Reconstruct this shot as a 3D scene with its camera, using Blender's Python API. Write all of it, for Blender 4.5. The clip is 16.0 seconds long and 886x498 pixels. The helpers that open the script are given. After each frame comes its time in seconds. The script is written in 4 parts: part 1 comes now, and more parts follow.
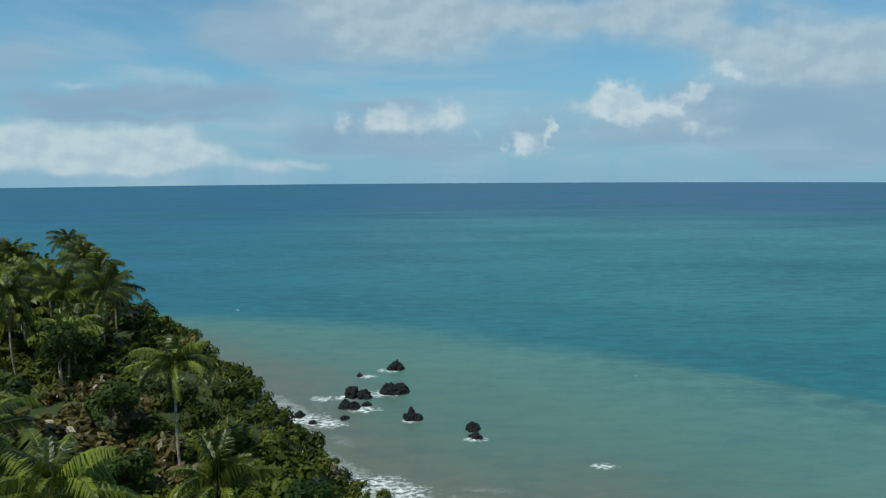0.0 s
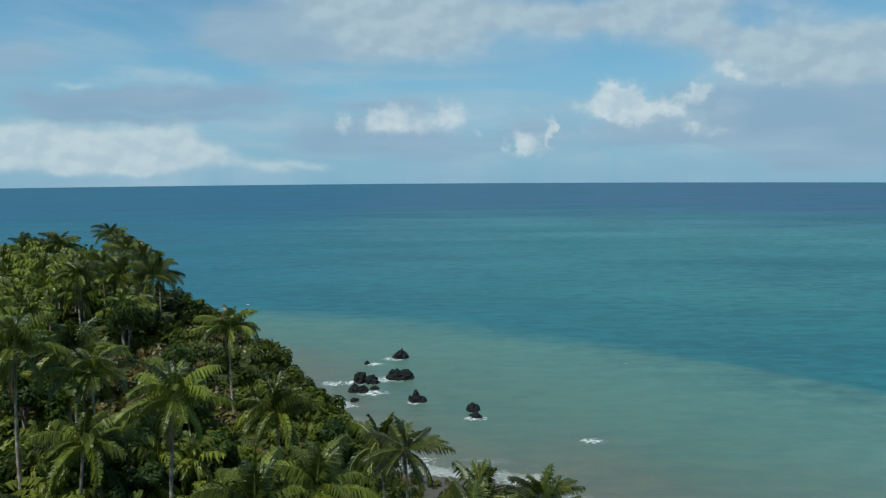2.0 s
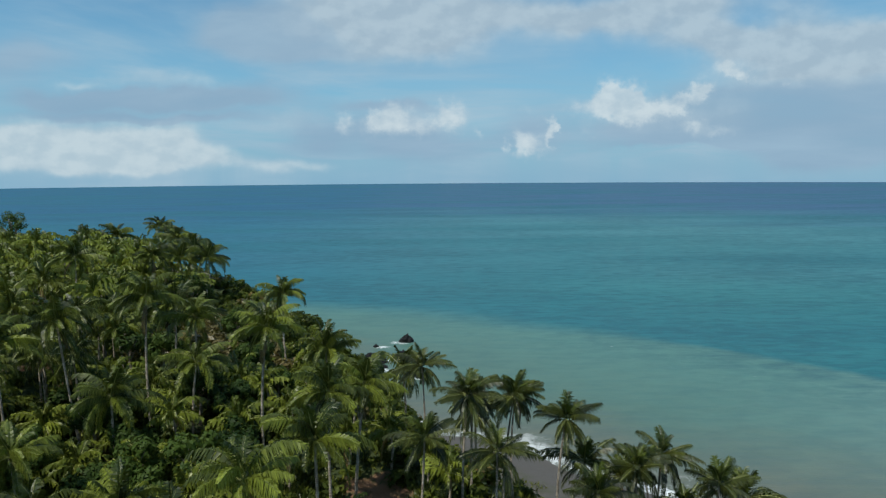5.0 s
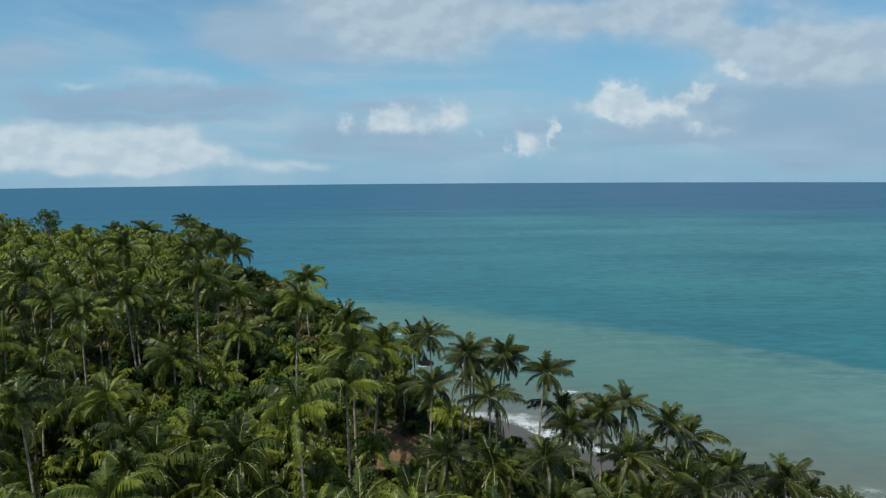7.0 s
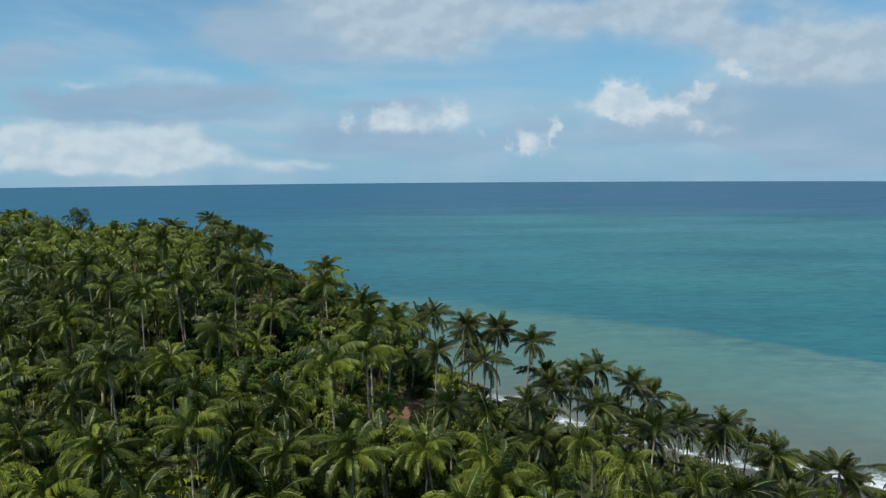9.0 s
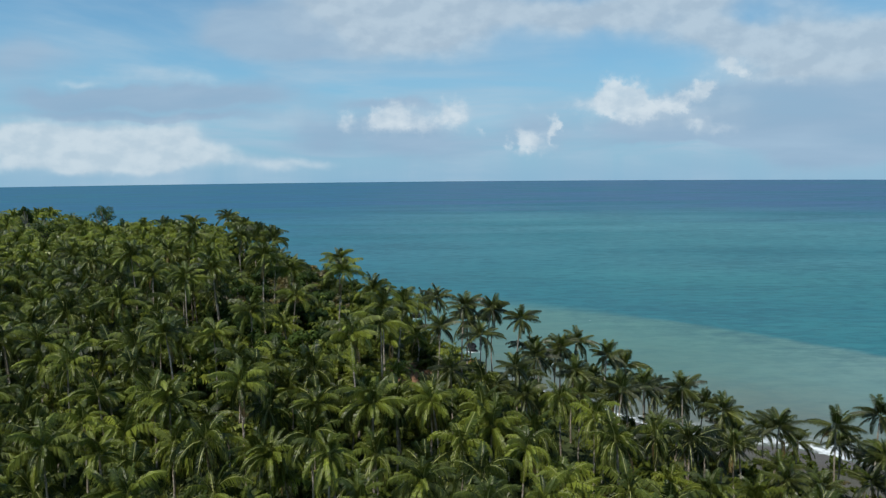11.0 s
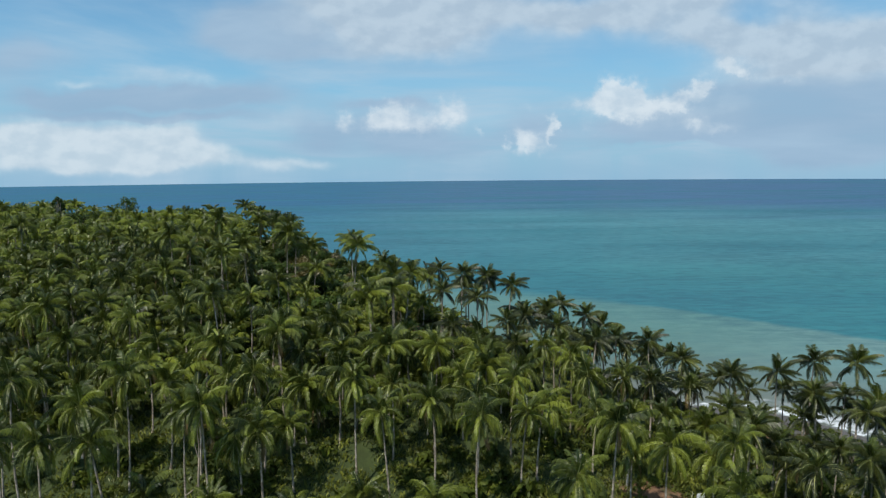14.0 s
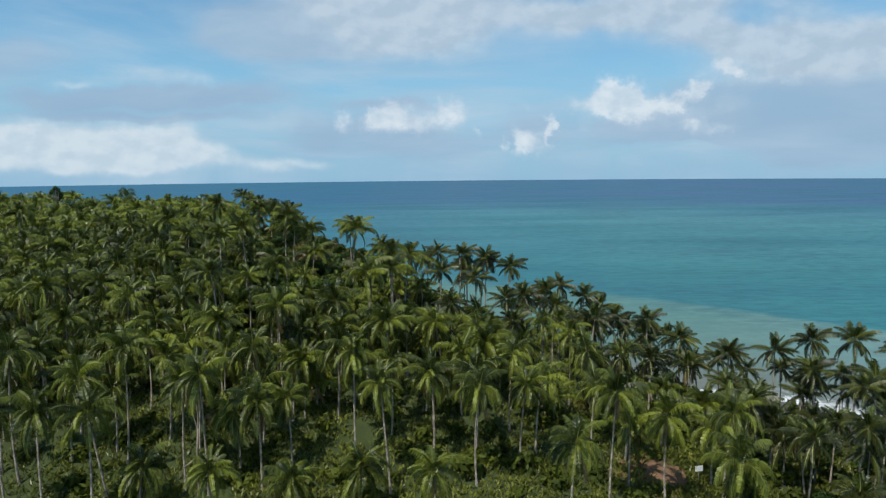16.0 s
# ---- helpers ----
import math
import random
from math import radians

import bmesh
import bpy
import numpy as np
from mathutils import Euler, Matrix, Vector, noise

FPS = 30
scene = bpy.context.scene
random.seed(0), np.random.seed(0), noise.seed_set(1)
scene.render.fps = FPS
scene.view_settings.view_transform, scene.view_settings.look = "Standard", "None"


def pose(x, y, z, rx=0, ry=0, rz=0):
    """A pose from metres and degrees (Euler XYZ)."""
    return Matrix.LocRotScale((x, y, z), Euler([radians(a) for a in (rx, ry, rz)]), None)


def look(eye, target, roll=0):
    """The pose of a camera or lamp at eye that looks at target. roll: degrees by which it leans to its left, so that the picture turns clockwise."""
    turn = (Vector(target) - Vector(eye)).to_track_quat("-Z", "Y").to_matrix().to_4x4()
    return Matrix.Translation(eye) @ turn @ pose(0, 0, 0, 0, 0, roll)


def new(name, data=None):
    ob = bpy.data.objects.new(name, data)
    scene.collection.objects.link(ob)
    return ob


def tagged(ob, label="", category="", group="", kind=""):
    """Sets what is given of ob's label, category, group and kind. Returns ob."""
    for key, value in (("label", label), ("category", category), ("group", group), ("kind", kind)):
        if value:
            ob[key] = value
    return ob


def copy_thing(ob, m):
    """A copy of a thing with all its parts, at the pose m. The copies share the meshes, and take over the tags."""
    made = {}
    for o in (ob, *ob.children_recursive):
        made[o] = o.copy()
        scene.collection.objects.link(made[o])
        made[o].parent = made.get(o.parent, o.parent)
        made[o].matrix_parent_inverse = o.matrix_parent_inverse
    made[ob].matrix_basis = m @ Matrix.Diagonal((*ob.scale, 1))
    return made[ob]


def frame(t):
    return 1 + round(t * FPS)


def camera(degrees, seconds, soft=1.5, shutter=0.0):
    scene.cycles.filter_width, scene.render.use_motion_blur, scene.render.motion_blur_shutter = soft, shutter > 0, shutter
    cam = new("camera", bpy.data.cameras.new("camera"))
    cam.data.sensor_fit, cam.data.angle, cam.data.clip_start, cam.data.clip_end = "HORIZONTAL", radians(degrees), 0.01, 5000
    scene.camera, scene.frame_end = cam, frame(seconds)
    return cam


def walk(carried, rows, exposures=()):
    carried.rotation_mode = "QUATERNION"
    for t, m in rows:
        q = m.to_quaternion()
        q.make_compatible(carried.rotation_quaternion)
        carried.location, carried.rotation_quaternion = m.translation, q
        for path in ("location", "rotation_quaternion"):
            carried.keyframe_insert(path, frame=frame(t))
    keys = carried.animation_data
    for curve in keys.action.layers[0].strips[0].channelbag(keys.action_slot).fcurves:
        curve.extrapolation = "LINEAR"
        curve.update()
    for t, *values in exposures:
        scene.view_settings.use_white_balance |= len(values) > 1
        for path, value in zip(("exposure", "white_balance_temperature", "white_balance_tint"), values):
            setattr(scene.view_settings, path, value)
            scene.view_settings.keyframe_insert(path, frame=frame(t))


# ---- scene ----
cam = camera(68.3, 16.0, soft=1.3)
METRES, EYE, TILT, LEAN, TURN = 110.0, 69.5, -6.6, 0.38, 0.0
ROWS = [
    (0.0, 0.0, 0.0, 0.0, -0.0, 0.0, 0.0),
    (0.5, -0.0019, -0.0317, -0.0038, 0.04, -0.0, -0.015),
    (1.0, -0.0025, -0.0669, -0.0079, 0.05, -0.0, -0.02),
    (1.5, -0.0031, -0.1045, -0.0119, 0.06, 0.01, -0.015),
    (2.0, -0.0039, -0.1359, -0.0158, 0.09, 0.02, -0.0),
    (2.5, -0.0044, -0.1704, -0.0199, 0.1, 0.02, 0.005),
    (3.0, -0.0053, -0.2069, -0.0243, 0.1, 0.02, 0.015),
    (3.5, -0.0059, -0.2405, -0.0278, 0.11, 0.02, 0.04),
    (4.0, -0.0068, -0.2762, -0.0323, 0.12, 0.01, 0.045),
    (6.5, -0.0111, -0.4575, -0.0522, 0.22, 0.04, 0.005),
    (7.0, -0.0116, -0.4915, -0.0553, 0.25, 0.03, 0.015),
    (7.5, -0.0124, -0.5279, -0.0585, 0.26, 0.03, 0.005),
    (8.0, -0.0126, -0.564, -0.0618, 0.3, 0.01, 0.015),
    (8.5, -0.0127, -0.6003, -0.0648, 0.35, -0.0, 0.01),
    (9.0, -0.0129, -0.6369, -0.0671, 0.38, -0.05, 0.02),
    (11.5, -0.0162, -0.8219, -0.0823, 0.33, -0.16, 0.1),
    (12.0, -0.0166, -0.8584, -0.0858, 0.32, -0.15, 0.115),
    (12.5, -0.0178, -0.8933, -0.0907, 0.28, -0.15, 0.115),
    (13.0, -0.0188, -0.9211, -0.1005, 0.26, -0.15, 0.125),
    (13.5, -0.02, -0.9401, -0.1119, 0.26, -0.15, 0.135),
    (14.0, -0.0211, -0.9507, -0.1222, 0.22, -0.16, 0.135),
    (14.5, -0.0216, -0.953, -0.1314, 0.16, -0.15, 0.145),
    (15.0, -0.0224, -0.9529, -0.1399, 0.11, -0.14, 0.155),
    (15.5, -0.0227, -0.9526, -0.1481, 0.07, -0.14, 0.17),
    (16.0, -0.0219, -0.9517, -0.157, 0.06, -0.14, 0.165),
]
walk(cam, [(t, pose(0, 0, EYE, TILT, LEAN, TURN) @ pose(METRES * x, METRES * y, METRES * z, 90 + pitch, roll, yaw)) for t, x, y, z, yaw, pitch, roll in ROWS],
     exposures=[(0.0, -0.11, 6290, 2.0), (7.0, -0.02, 6430, 8.0), (9.0, 0.0, 6420, 9.0), (12.5, 0.1, 6430, 10.3), (16.0, 0.15, 6480, 10.8)])

# ---------------------------------------------------------------- light
SUN_DIR = Vector((-0.30, -0.38, 0.87)).normalized()


class Graph:
    """Short-hand for building node trees."""

    def __init__(self, nt):
        self.nt = nt
        nt.nodes.clear()

    def add(self, kind, **attrs):
        n = self.nt.nodes.new(kind)
        if "operation" in attrs:
            n.operation = attrs["operation"]
        if "blend_type" in attrs:
            n.blend_type = attrs["blend_type"]
        return n

    def put(self, socket, v):
        if hasattr(v, "is_output"):
            self.nt.links.new(v, socket)
        elif v is not None:
            socket.default_value = v

    def math(self, op, a, b=None, c=None, clamp=False):
        n = self.add("ShaderNodeMath", operation=op)
        n.use_clamp = clamp
        for i, v in enumerate((a, b, c)):
            self.put(n.inputs[i], v)
        return n.outputs[0]

    def vmath(self, op, a, b=None, scale=None):
        n = self.add("ShaderNodeVectorMath", operation=op)
        self.put(n.inputs[0], a)
        self.put(n.inputs[1], b)
        if scale is not None:
            self.put(n.inputs["Scale"], scale)
        return n.outputs[1] if op in ("DOT_PRODUCT", "LENGTH", "DISTANCE") else n.outputs[0]

    def xyz(self, v):
        n = self.add("ShaderNodeSeparateXYZ")
        self.put(n.inputs[0], v)
        return n.outputs

    def vec(self, x, y, z):
        n = self.add("ShaderNodeCombineXYZ")
        for i, v in enumerate((x, y, z)):
            self.put(n.inputs[i], v)
        return n.outputs[0]

    def noise(self, v, scale, detail=4.0, rough=0.55, distort=0.0):
        n = self.add("ShaderNodeTexNoise")
        self.put(n.inputs["Vector"], v)
        n.inputs["Scale"].default_value = scale
        n.inputs["Detail"].default_value = detail
        n.inputs["Roughness"].default_value = rough
        n.inputs["Distortion"].default_value = distort
        return n.outputs[0]

    def step(self, v, lo, hi, a=0.0, b=1.0):
        n = self.add("ShaderNodeMapRange")
        n.interpolation_type = "SMOOTHSTEP"
        self.put(n.inputs[0], v)
        for i, q in enumerate((lo, hi, a, b)):
            self.put(n.inputs[i + 1], q)
        return n.outputs[0]

    def mix(self, f, a, b, blend="MIX"):
        n = self.nt.nodes.new("ShaderNodeMix")
        n.data_type, n.blend_type = "RGBA", blend
        self.put(n.inputs[0], f)
        for i, v in ((6, a), (7, b)):
            self.put(n.inputs[i], (*v, 1) if isinstance(v, tuple) and len(v) == 3 else v)
        return n.outputs[2]

    def bump(self, height, strength, distance, normal=None):
        n = self.add("ShaderNodeBump")
        n.inputs["Strength"].default_value = strength
        n.inputs["Distance"].default_value = distance
        self.put(n.inputs["Height"], height)
        self.put(n.inputs["Normal"], normal)
        return n.outputs[0]


world = bpy.data.worlds.new("world")
scene.world = world
world.use_nodes = True
g = Graph(world.node_tree)
way = g.add("ShaderNodeTexCoord").outputs["Generated"]
wx, wy, wz = g.xyz(way)
sky = g.add("ShaderNodeTexSky")
sky.sky_type, sky.sun_disc = "NISHITA", False
sky.sun_elevation = math.asin(SUN_DIR.z)
sky.sun_rotation = math.atan2(SUN_DIR.x, SUN_DIR.y)
sky.altitude, sky.air_density, sky.dust_density, sky.ozone_density = 0.0, 1.0, 0.1, 1.5
sky_col = g.vmath("MULTIPLY", sky.outputs[0], (0.065, 0.101, 0.109))
# flat cloud sheets overhead, seen in perspective
up = g.math("MAXIMUM", wz, 0.02)
flat = g.vec(g.math("DIVIDE", wx, g.math("ADD", up, 0.10)), g.math("DIVIDE", wy, g.math("ADD", up, 0.10)), 0.0)
sheet_n = g.noise(flat, 0.55, 7.0, 0.55, 0.6)
sheet = g.step(sheet_n, 0.34, 0.66)
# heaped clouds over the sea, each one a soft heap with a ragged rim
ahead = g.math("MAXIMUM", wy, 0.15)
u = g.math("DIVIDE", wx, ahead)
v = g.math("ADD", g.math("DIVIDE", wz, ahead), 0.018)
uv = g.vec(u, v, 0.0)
w1 = g.noise(uv, 7.0, 4.0, 0.55)
w2 = g.noise(g.vmath("ADD", uv, (3.7, 1.9, 0.0)), 9.0, 4.0, 0.55)
uw = g.math("ADD", u, g.math("MULTIPLY", g.math("SUBTRACT", w1, 0.5), 0.10))
vw = g.math("ADD", v, g.math("MULTIPLY", g.math("SUBTRACT", w2, 0.5), 0.05))


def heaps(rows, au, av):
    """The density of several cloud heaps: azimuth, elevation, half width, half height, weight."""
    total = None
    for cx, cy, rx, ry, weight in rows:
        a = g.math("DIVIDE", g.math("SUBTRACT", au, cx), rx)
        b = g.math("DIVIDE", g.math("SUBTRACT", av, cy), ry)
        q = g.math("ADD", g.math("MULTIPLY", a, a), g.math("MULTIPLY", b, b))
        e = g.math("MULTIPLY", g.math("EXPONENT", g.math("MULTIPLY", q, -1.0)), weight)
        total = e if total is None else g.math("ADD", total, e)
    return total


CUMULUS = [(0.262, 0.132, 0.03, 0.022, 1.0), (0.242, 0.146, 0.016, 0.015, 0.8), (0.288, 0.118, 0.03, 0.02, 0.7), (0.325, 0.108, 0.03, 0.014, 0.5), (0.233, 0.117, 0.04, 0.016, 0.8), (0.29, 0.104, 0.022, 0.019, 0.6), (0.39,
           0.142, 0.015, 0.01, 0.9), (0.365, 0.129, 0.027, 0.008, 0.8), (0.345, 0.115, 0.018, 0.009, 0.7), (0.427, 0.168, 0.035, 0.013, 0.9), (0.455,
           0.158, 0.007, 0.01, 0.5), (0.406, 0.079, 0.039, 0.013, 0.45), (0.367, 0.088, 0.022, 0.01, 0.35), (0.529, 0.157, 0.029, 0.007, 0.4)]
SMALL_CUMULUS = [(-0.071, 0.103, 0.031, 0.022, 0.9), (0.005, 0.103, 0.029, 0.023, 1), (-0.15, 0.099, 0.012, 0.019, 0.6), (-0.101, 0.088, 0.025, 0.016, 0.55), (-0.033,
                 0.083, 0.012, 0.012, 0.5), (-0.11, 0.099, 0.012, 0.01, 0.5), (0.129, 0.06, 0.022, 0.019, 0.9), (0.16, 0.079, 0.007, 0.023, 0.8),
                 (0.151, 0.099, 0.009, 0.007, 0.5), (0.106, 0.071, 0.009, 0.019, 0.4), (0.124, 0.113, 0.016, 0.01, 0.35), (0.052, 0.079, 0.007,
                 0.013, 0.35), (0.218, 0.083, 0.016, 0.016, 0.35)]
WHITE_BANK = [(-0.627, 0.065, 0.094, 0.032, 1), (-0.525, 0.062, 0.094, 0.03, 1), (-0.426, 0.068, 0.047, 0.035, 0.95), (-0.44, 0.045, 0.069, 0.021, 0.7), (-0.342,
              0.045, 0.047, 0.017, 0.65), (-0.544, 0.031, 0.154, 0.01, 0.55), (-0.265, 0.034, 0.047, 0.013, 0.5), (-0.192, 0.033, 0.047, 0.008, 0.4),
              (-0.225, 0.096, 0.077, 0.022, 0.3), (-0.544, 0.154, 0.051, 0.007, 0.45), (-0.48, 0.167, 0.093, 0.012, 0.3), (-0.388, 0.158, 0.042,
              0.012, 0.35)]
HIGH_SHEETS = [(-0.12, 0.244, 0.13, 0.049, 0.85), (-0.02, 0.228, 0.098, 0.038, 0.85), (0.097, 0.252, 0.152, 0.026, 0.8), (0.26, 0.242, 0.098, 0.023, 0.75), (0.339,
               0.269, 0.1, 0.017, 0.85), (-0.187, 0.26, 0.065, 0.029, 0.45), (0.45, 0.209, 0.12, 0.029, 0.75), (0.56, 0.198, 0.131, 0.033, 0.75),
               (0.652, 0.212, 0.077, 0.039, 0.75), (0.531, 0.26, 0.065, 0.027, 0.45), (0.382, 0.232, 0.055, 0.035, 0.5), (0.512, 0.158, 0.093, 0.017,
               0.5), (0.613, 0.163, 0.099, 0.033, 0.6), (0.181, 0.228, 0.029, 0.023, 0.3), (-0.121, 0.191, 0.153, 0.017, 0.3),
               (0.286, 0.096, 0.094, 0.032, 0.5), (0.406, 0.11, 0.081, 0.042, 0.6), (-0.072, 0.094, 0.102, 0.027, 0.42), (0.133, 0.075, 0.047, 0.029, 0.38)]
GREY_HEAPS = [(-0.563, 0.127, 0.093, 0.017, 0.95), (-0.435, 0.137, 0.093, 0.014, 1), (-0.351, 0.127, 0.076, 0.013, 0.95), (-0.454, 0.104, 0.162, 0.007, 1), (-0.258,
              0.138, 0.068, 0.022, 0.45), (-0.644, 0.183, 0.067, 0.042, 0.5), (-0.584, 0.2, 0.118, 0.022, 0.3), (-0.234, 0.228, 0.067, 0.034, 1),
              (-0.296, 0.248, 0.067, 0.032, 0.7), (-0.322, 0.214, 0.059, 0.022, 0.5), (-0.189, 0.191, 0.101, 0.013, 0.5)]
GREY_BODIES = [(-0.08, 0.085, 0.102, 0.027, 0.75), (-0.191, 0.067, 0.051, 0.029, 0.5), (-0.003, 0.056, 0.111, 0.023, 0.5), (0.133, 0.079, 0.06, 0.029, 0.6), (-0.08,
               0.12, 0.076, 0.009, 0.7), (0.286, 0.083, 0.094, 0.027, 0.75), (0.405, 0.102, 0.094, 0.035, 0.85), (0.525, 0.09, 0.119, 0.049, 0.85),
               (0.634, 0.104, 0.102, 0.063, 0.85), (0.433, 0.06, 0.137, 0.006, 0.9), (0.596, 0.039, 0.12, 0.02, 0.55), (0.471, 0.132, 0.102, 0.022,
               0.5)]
w3 = g.noise(uv, 26.0, 5.0, 0.6)
w4 = g.noise(g.vmath("ADD", uv, (5.1, 2.3, 0.0)), 30.0, 5.0, 0.6)
u_fine = g.math("ADD", u, g.math("MULTIPLY", g.math("SUBTRACT", w3, 0.5), 0.075))
v_fine = g.math("ADD", v, g.math("MULTIPLY", g.math("SUBTRACT", w4, 0.5), 0.05))
billow = g.noise(g.vmath("MULTIPLY", uv, (1.0, 1.5, 1.0)), 19.0, 5.0, 0.52)
lit_side = g.noise(g.vmath("ADD", g.vmath("MULTIPLY", uv, (1.0, 1.5, 1.0)), (-0.010, 0.018, 0.0)), 19.0, 5.0, 0.52)
relief = g.step(g.math("SUBTRACT", billow, lit_side), -0.16, 0.16)
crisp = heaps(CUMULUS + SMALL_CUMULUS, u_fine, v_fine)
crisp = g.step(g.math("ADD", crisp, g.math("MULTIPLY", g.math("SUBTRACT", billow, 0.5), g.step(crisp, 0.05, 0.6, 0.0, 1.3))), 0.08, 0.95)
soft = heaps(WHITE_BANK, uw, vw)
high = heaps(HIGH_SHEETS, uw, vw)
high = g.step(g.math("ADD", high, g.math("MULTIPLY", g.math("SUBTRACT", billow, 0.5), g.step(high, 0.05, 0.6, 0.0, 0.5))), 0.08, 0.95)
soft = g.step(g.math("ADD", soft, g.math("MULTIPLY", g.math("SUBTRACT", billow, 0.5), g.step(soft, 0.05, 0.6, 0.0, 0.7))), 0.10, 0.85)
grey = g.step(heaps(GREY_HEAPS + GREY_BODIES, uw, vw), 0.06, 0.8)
veil = g.step(wz, -0.02, 0.26, 0.9, 0.0)
layers = g.noise(g.vmath("MULTIPLY", uv, (2.2, 13.0, 1.0)), 1.0, 5.0, 0.55, 0.3)
grey_col = g.mix(g.step(layers, 0.3, 0.7), (0.268, 0.400, 0.548), (0.336, 0.480, 0.62))
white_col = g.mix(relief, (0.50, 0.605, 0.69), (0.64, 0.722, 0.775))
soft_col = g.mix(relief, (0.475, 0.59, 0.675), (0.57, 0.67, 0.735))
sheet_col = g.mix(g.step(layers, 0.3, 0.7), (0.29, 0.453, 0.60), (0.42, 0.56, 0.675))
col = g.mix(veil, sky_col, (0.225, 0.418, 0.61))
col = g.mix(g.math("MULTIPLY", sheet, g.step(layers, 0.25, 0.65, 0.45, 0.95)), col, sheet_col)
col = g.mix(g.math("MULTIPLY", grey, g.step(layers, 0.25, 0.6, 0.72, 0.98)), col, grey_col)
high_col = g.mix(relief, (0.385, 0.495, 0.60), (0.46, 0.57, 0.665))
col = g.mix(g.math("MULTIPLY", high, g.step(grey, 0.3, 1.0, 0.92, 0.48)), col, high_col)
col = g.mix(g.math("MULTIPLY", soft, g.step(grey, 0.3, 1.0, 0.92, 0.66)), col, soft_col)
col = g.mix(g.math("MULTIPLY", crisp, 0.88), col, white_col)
bg = g.add("ShaderNodeBackground")
g.put(bg.inputs[0], col)
bg.inputs[1].default_value = 1.0
g.put(g.add("ShaderNodeOutputWorld").inputs[0], bg.outputs[0])

sun_data = bpy.data.lights.new("sun", "SUN")
sun_data.energy, sun_data.angle, sun_data.color = 4.2, radians(0.6), (1.0, 0.95, 0.86)
sun = new("sun", sun_data)
sun.matrix_world = look(SUN_DIR * 300, (0, 0, 0))

# ---------------------------------------------------------------- materials


def material(name):
    m = bpy.data.materials.new(name)
    m.use_nodes = True
    return m, Graph(m.node_tree)


def finish(gr, **inputs):
    b = gr.add("ShaderNodeBsdfPrincipled")
    for k, v in inputs.items():
        k = k.replace("_", " ")
        gr.put(b.inputs[k], (*v, 1) if isinstance(v, tuple) and k == "Base Color" else v)
    return b.outputs[0]


def output(gr, shader):
    gr.put(gr.add("ShaderNodeOutputMaterial").inputs[0], shader)


def leaf_material(name, dark, light, dry=None, dry_share=0.0, rough=0.42, through_light=0.13, gloss=0.38):
    m, gr = material(name)
    isl = gr.add("ShaderNodeNewGeometry").outputs["Random Per Island"]
    rnd = gr.add("ShaderNodeObjectInfo").outputs["Random"]
    pos = gr.add("ShaderNodeNewGeometry").outputs["Position"]
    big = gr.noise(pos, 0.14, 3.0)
    # the dark-to-light spread also paints in contrast of sunlit and shaded leaves
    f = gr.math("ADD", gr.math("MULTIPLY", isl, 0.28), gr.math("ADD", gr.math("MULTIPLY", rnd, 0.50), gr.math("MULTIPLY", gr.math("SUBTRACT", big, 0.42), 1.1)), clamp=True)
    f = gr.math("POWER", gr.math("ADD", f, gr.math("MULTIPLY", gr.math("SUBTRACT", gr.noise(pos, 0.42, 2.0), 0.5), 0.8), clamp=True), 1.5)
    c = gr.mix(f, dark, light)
    if dry:
        pick = gr.step(gr.math("ADD", rnd, gr.math("MULTIPLY", isl, 0.2)), 1.1 - dry_share, 1.2 - dry_share)
        c = gr.mix(pick, c, dry)
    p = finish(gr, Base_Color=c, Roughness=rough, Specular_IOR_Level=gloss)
    t = gr.add("ShaderNodeBsdfTranslucent")
    gr.put(t.inputs[0], gr.mix(0.5, c, (0.16, 0.20, 0.02)))
    mx = gr.add("ShaderNodeMixShader")
    mx.inputs[0].default_value = through_light
    gr.put(mx.inputs[1], p)
    gr.put(mx.inputs[2], t.outputs[0])
    output(gr, mx.outputs[0])
    return m


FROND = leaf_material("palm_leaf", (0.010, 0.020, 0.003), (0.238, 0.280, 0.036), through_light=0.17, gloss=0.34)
# darker version of the palm leaf colour, for the palms towards the shore
DARK_FROND = leaf_material("dark_palm_leaf", (0.006, 0.012, 0.003), (0.108, 0.124, 0.022), through_light=0.12, gloss=0.4)
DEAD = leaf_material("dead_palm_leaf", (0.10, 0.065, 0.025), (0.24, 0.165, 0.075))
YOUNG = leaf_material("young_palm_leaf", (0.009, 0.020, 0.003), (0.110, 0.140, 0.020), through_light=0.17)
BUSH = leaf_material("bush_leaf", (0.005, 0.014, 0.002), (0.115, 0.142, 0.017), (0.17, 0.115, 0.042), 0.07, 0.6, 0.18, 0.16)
DRY = leaf_material("dry_scrub", (0.055, 0.050, 0.014), (0.150, 0.115, 0.036))
TREE = leaf_material("tree_leaf", (0.011, 0.027, 0.005), (0.060, 0.095, 0.015), rough=0.6, gloss=0.16)
GRASS = leaf_material("grass_blade", (0.020, 0.034, 0.005), (0.210, 0.225, 0.034), (0.22, 0.15, 0.06), 0.0)


def rib_material():
    m, gr = material("palm_rib")
    pos = gr.add("ShaderNodeNewGeometry").outputs["Position"]
    c = gr.mix(gr.noise(pos, 3.0), (0.15, 0.17, 0.045), (0.30, 0.30, 0.10))
    output(gr, finish(gr, Base_Color=c, Roughness=0.5))
    return m


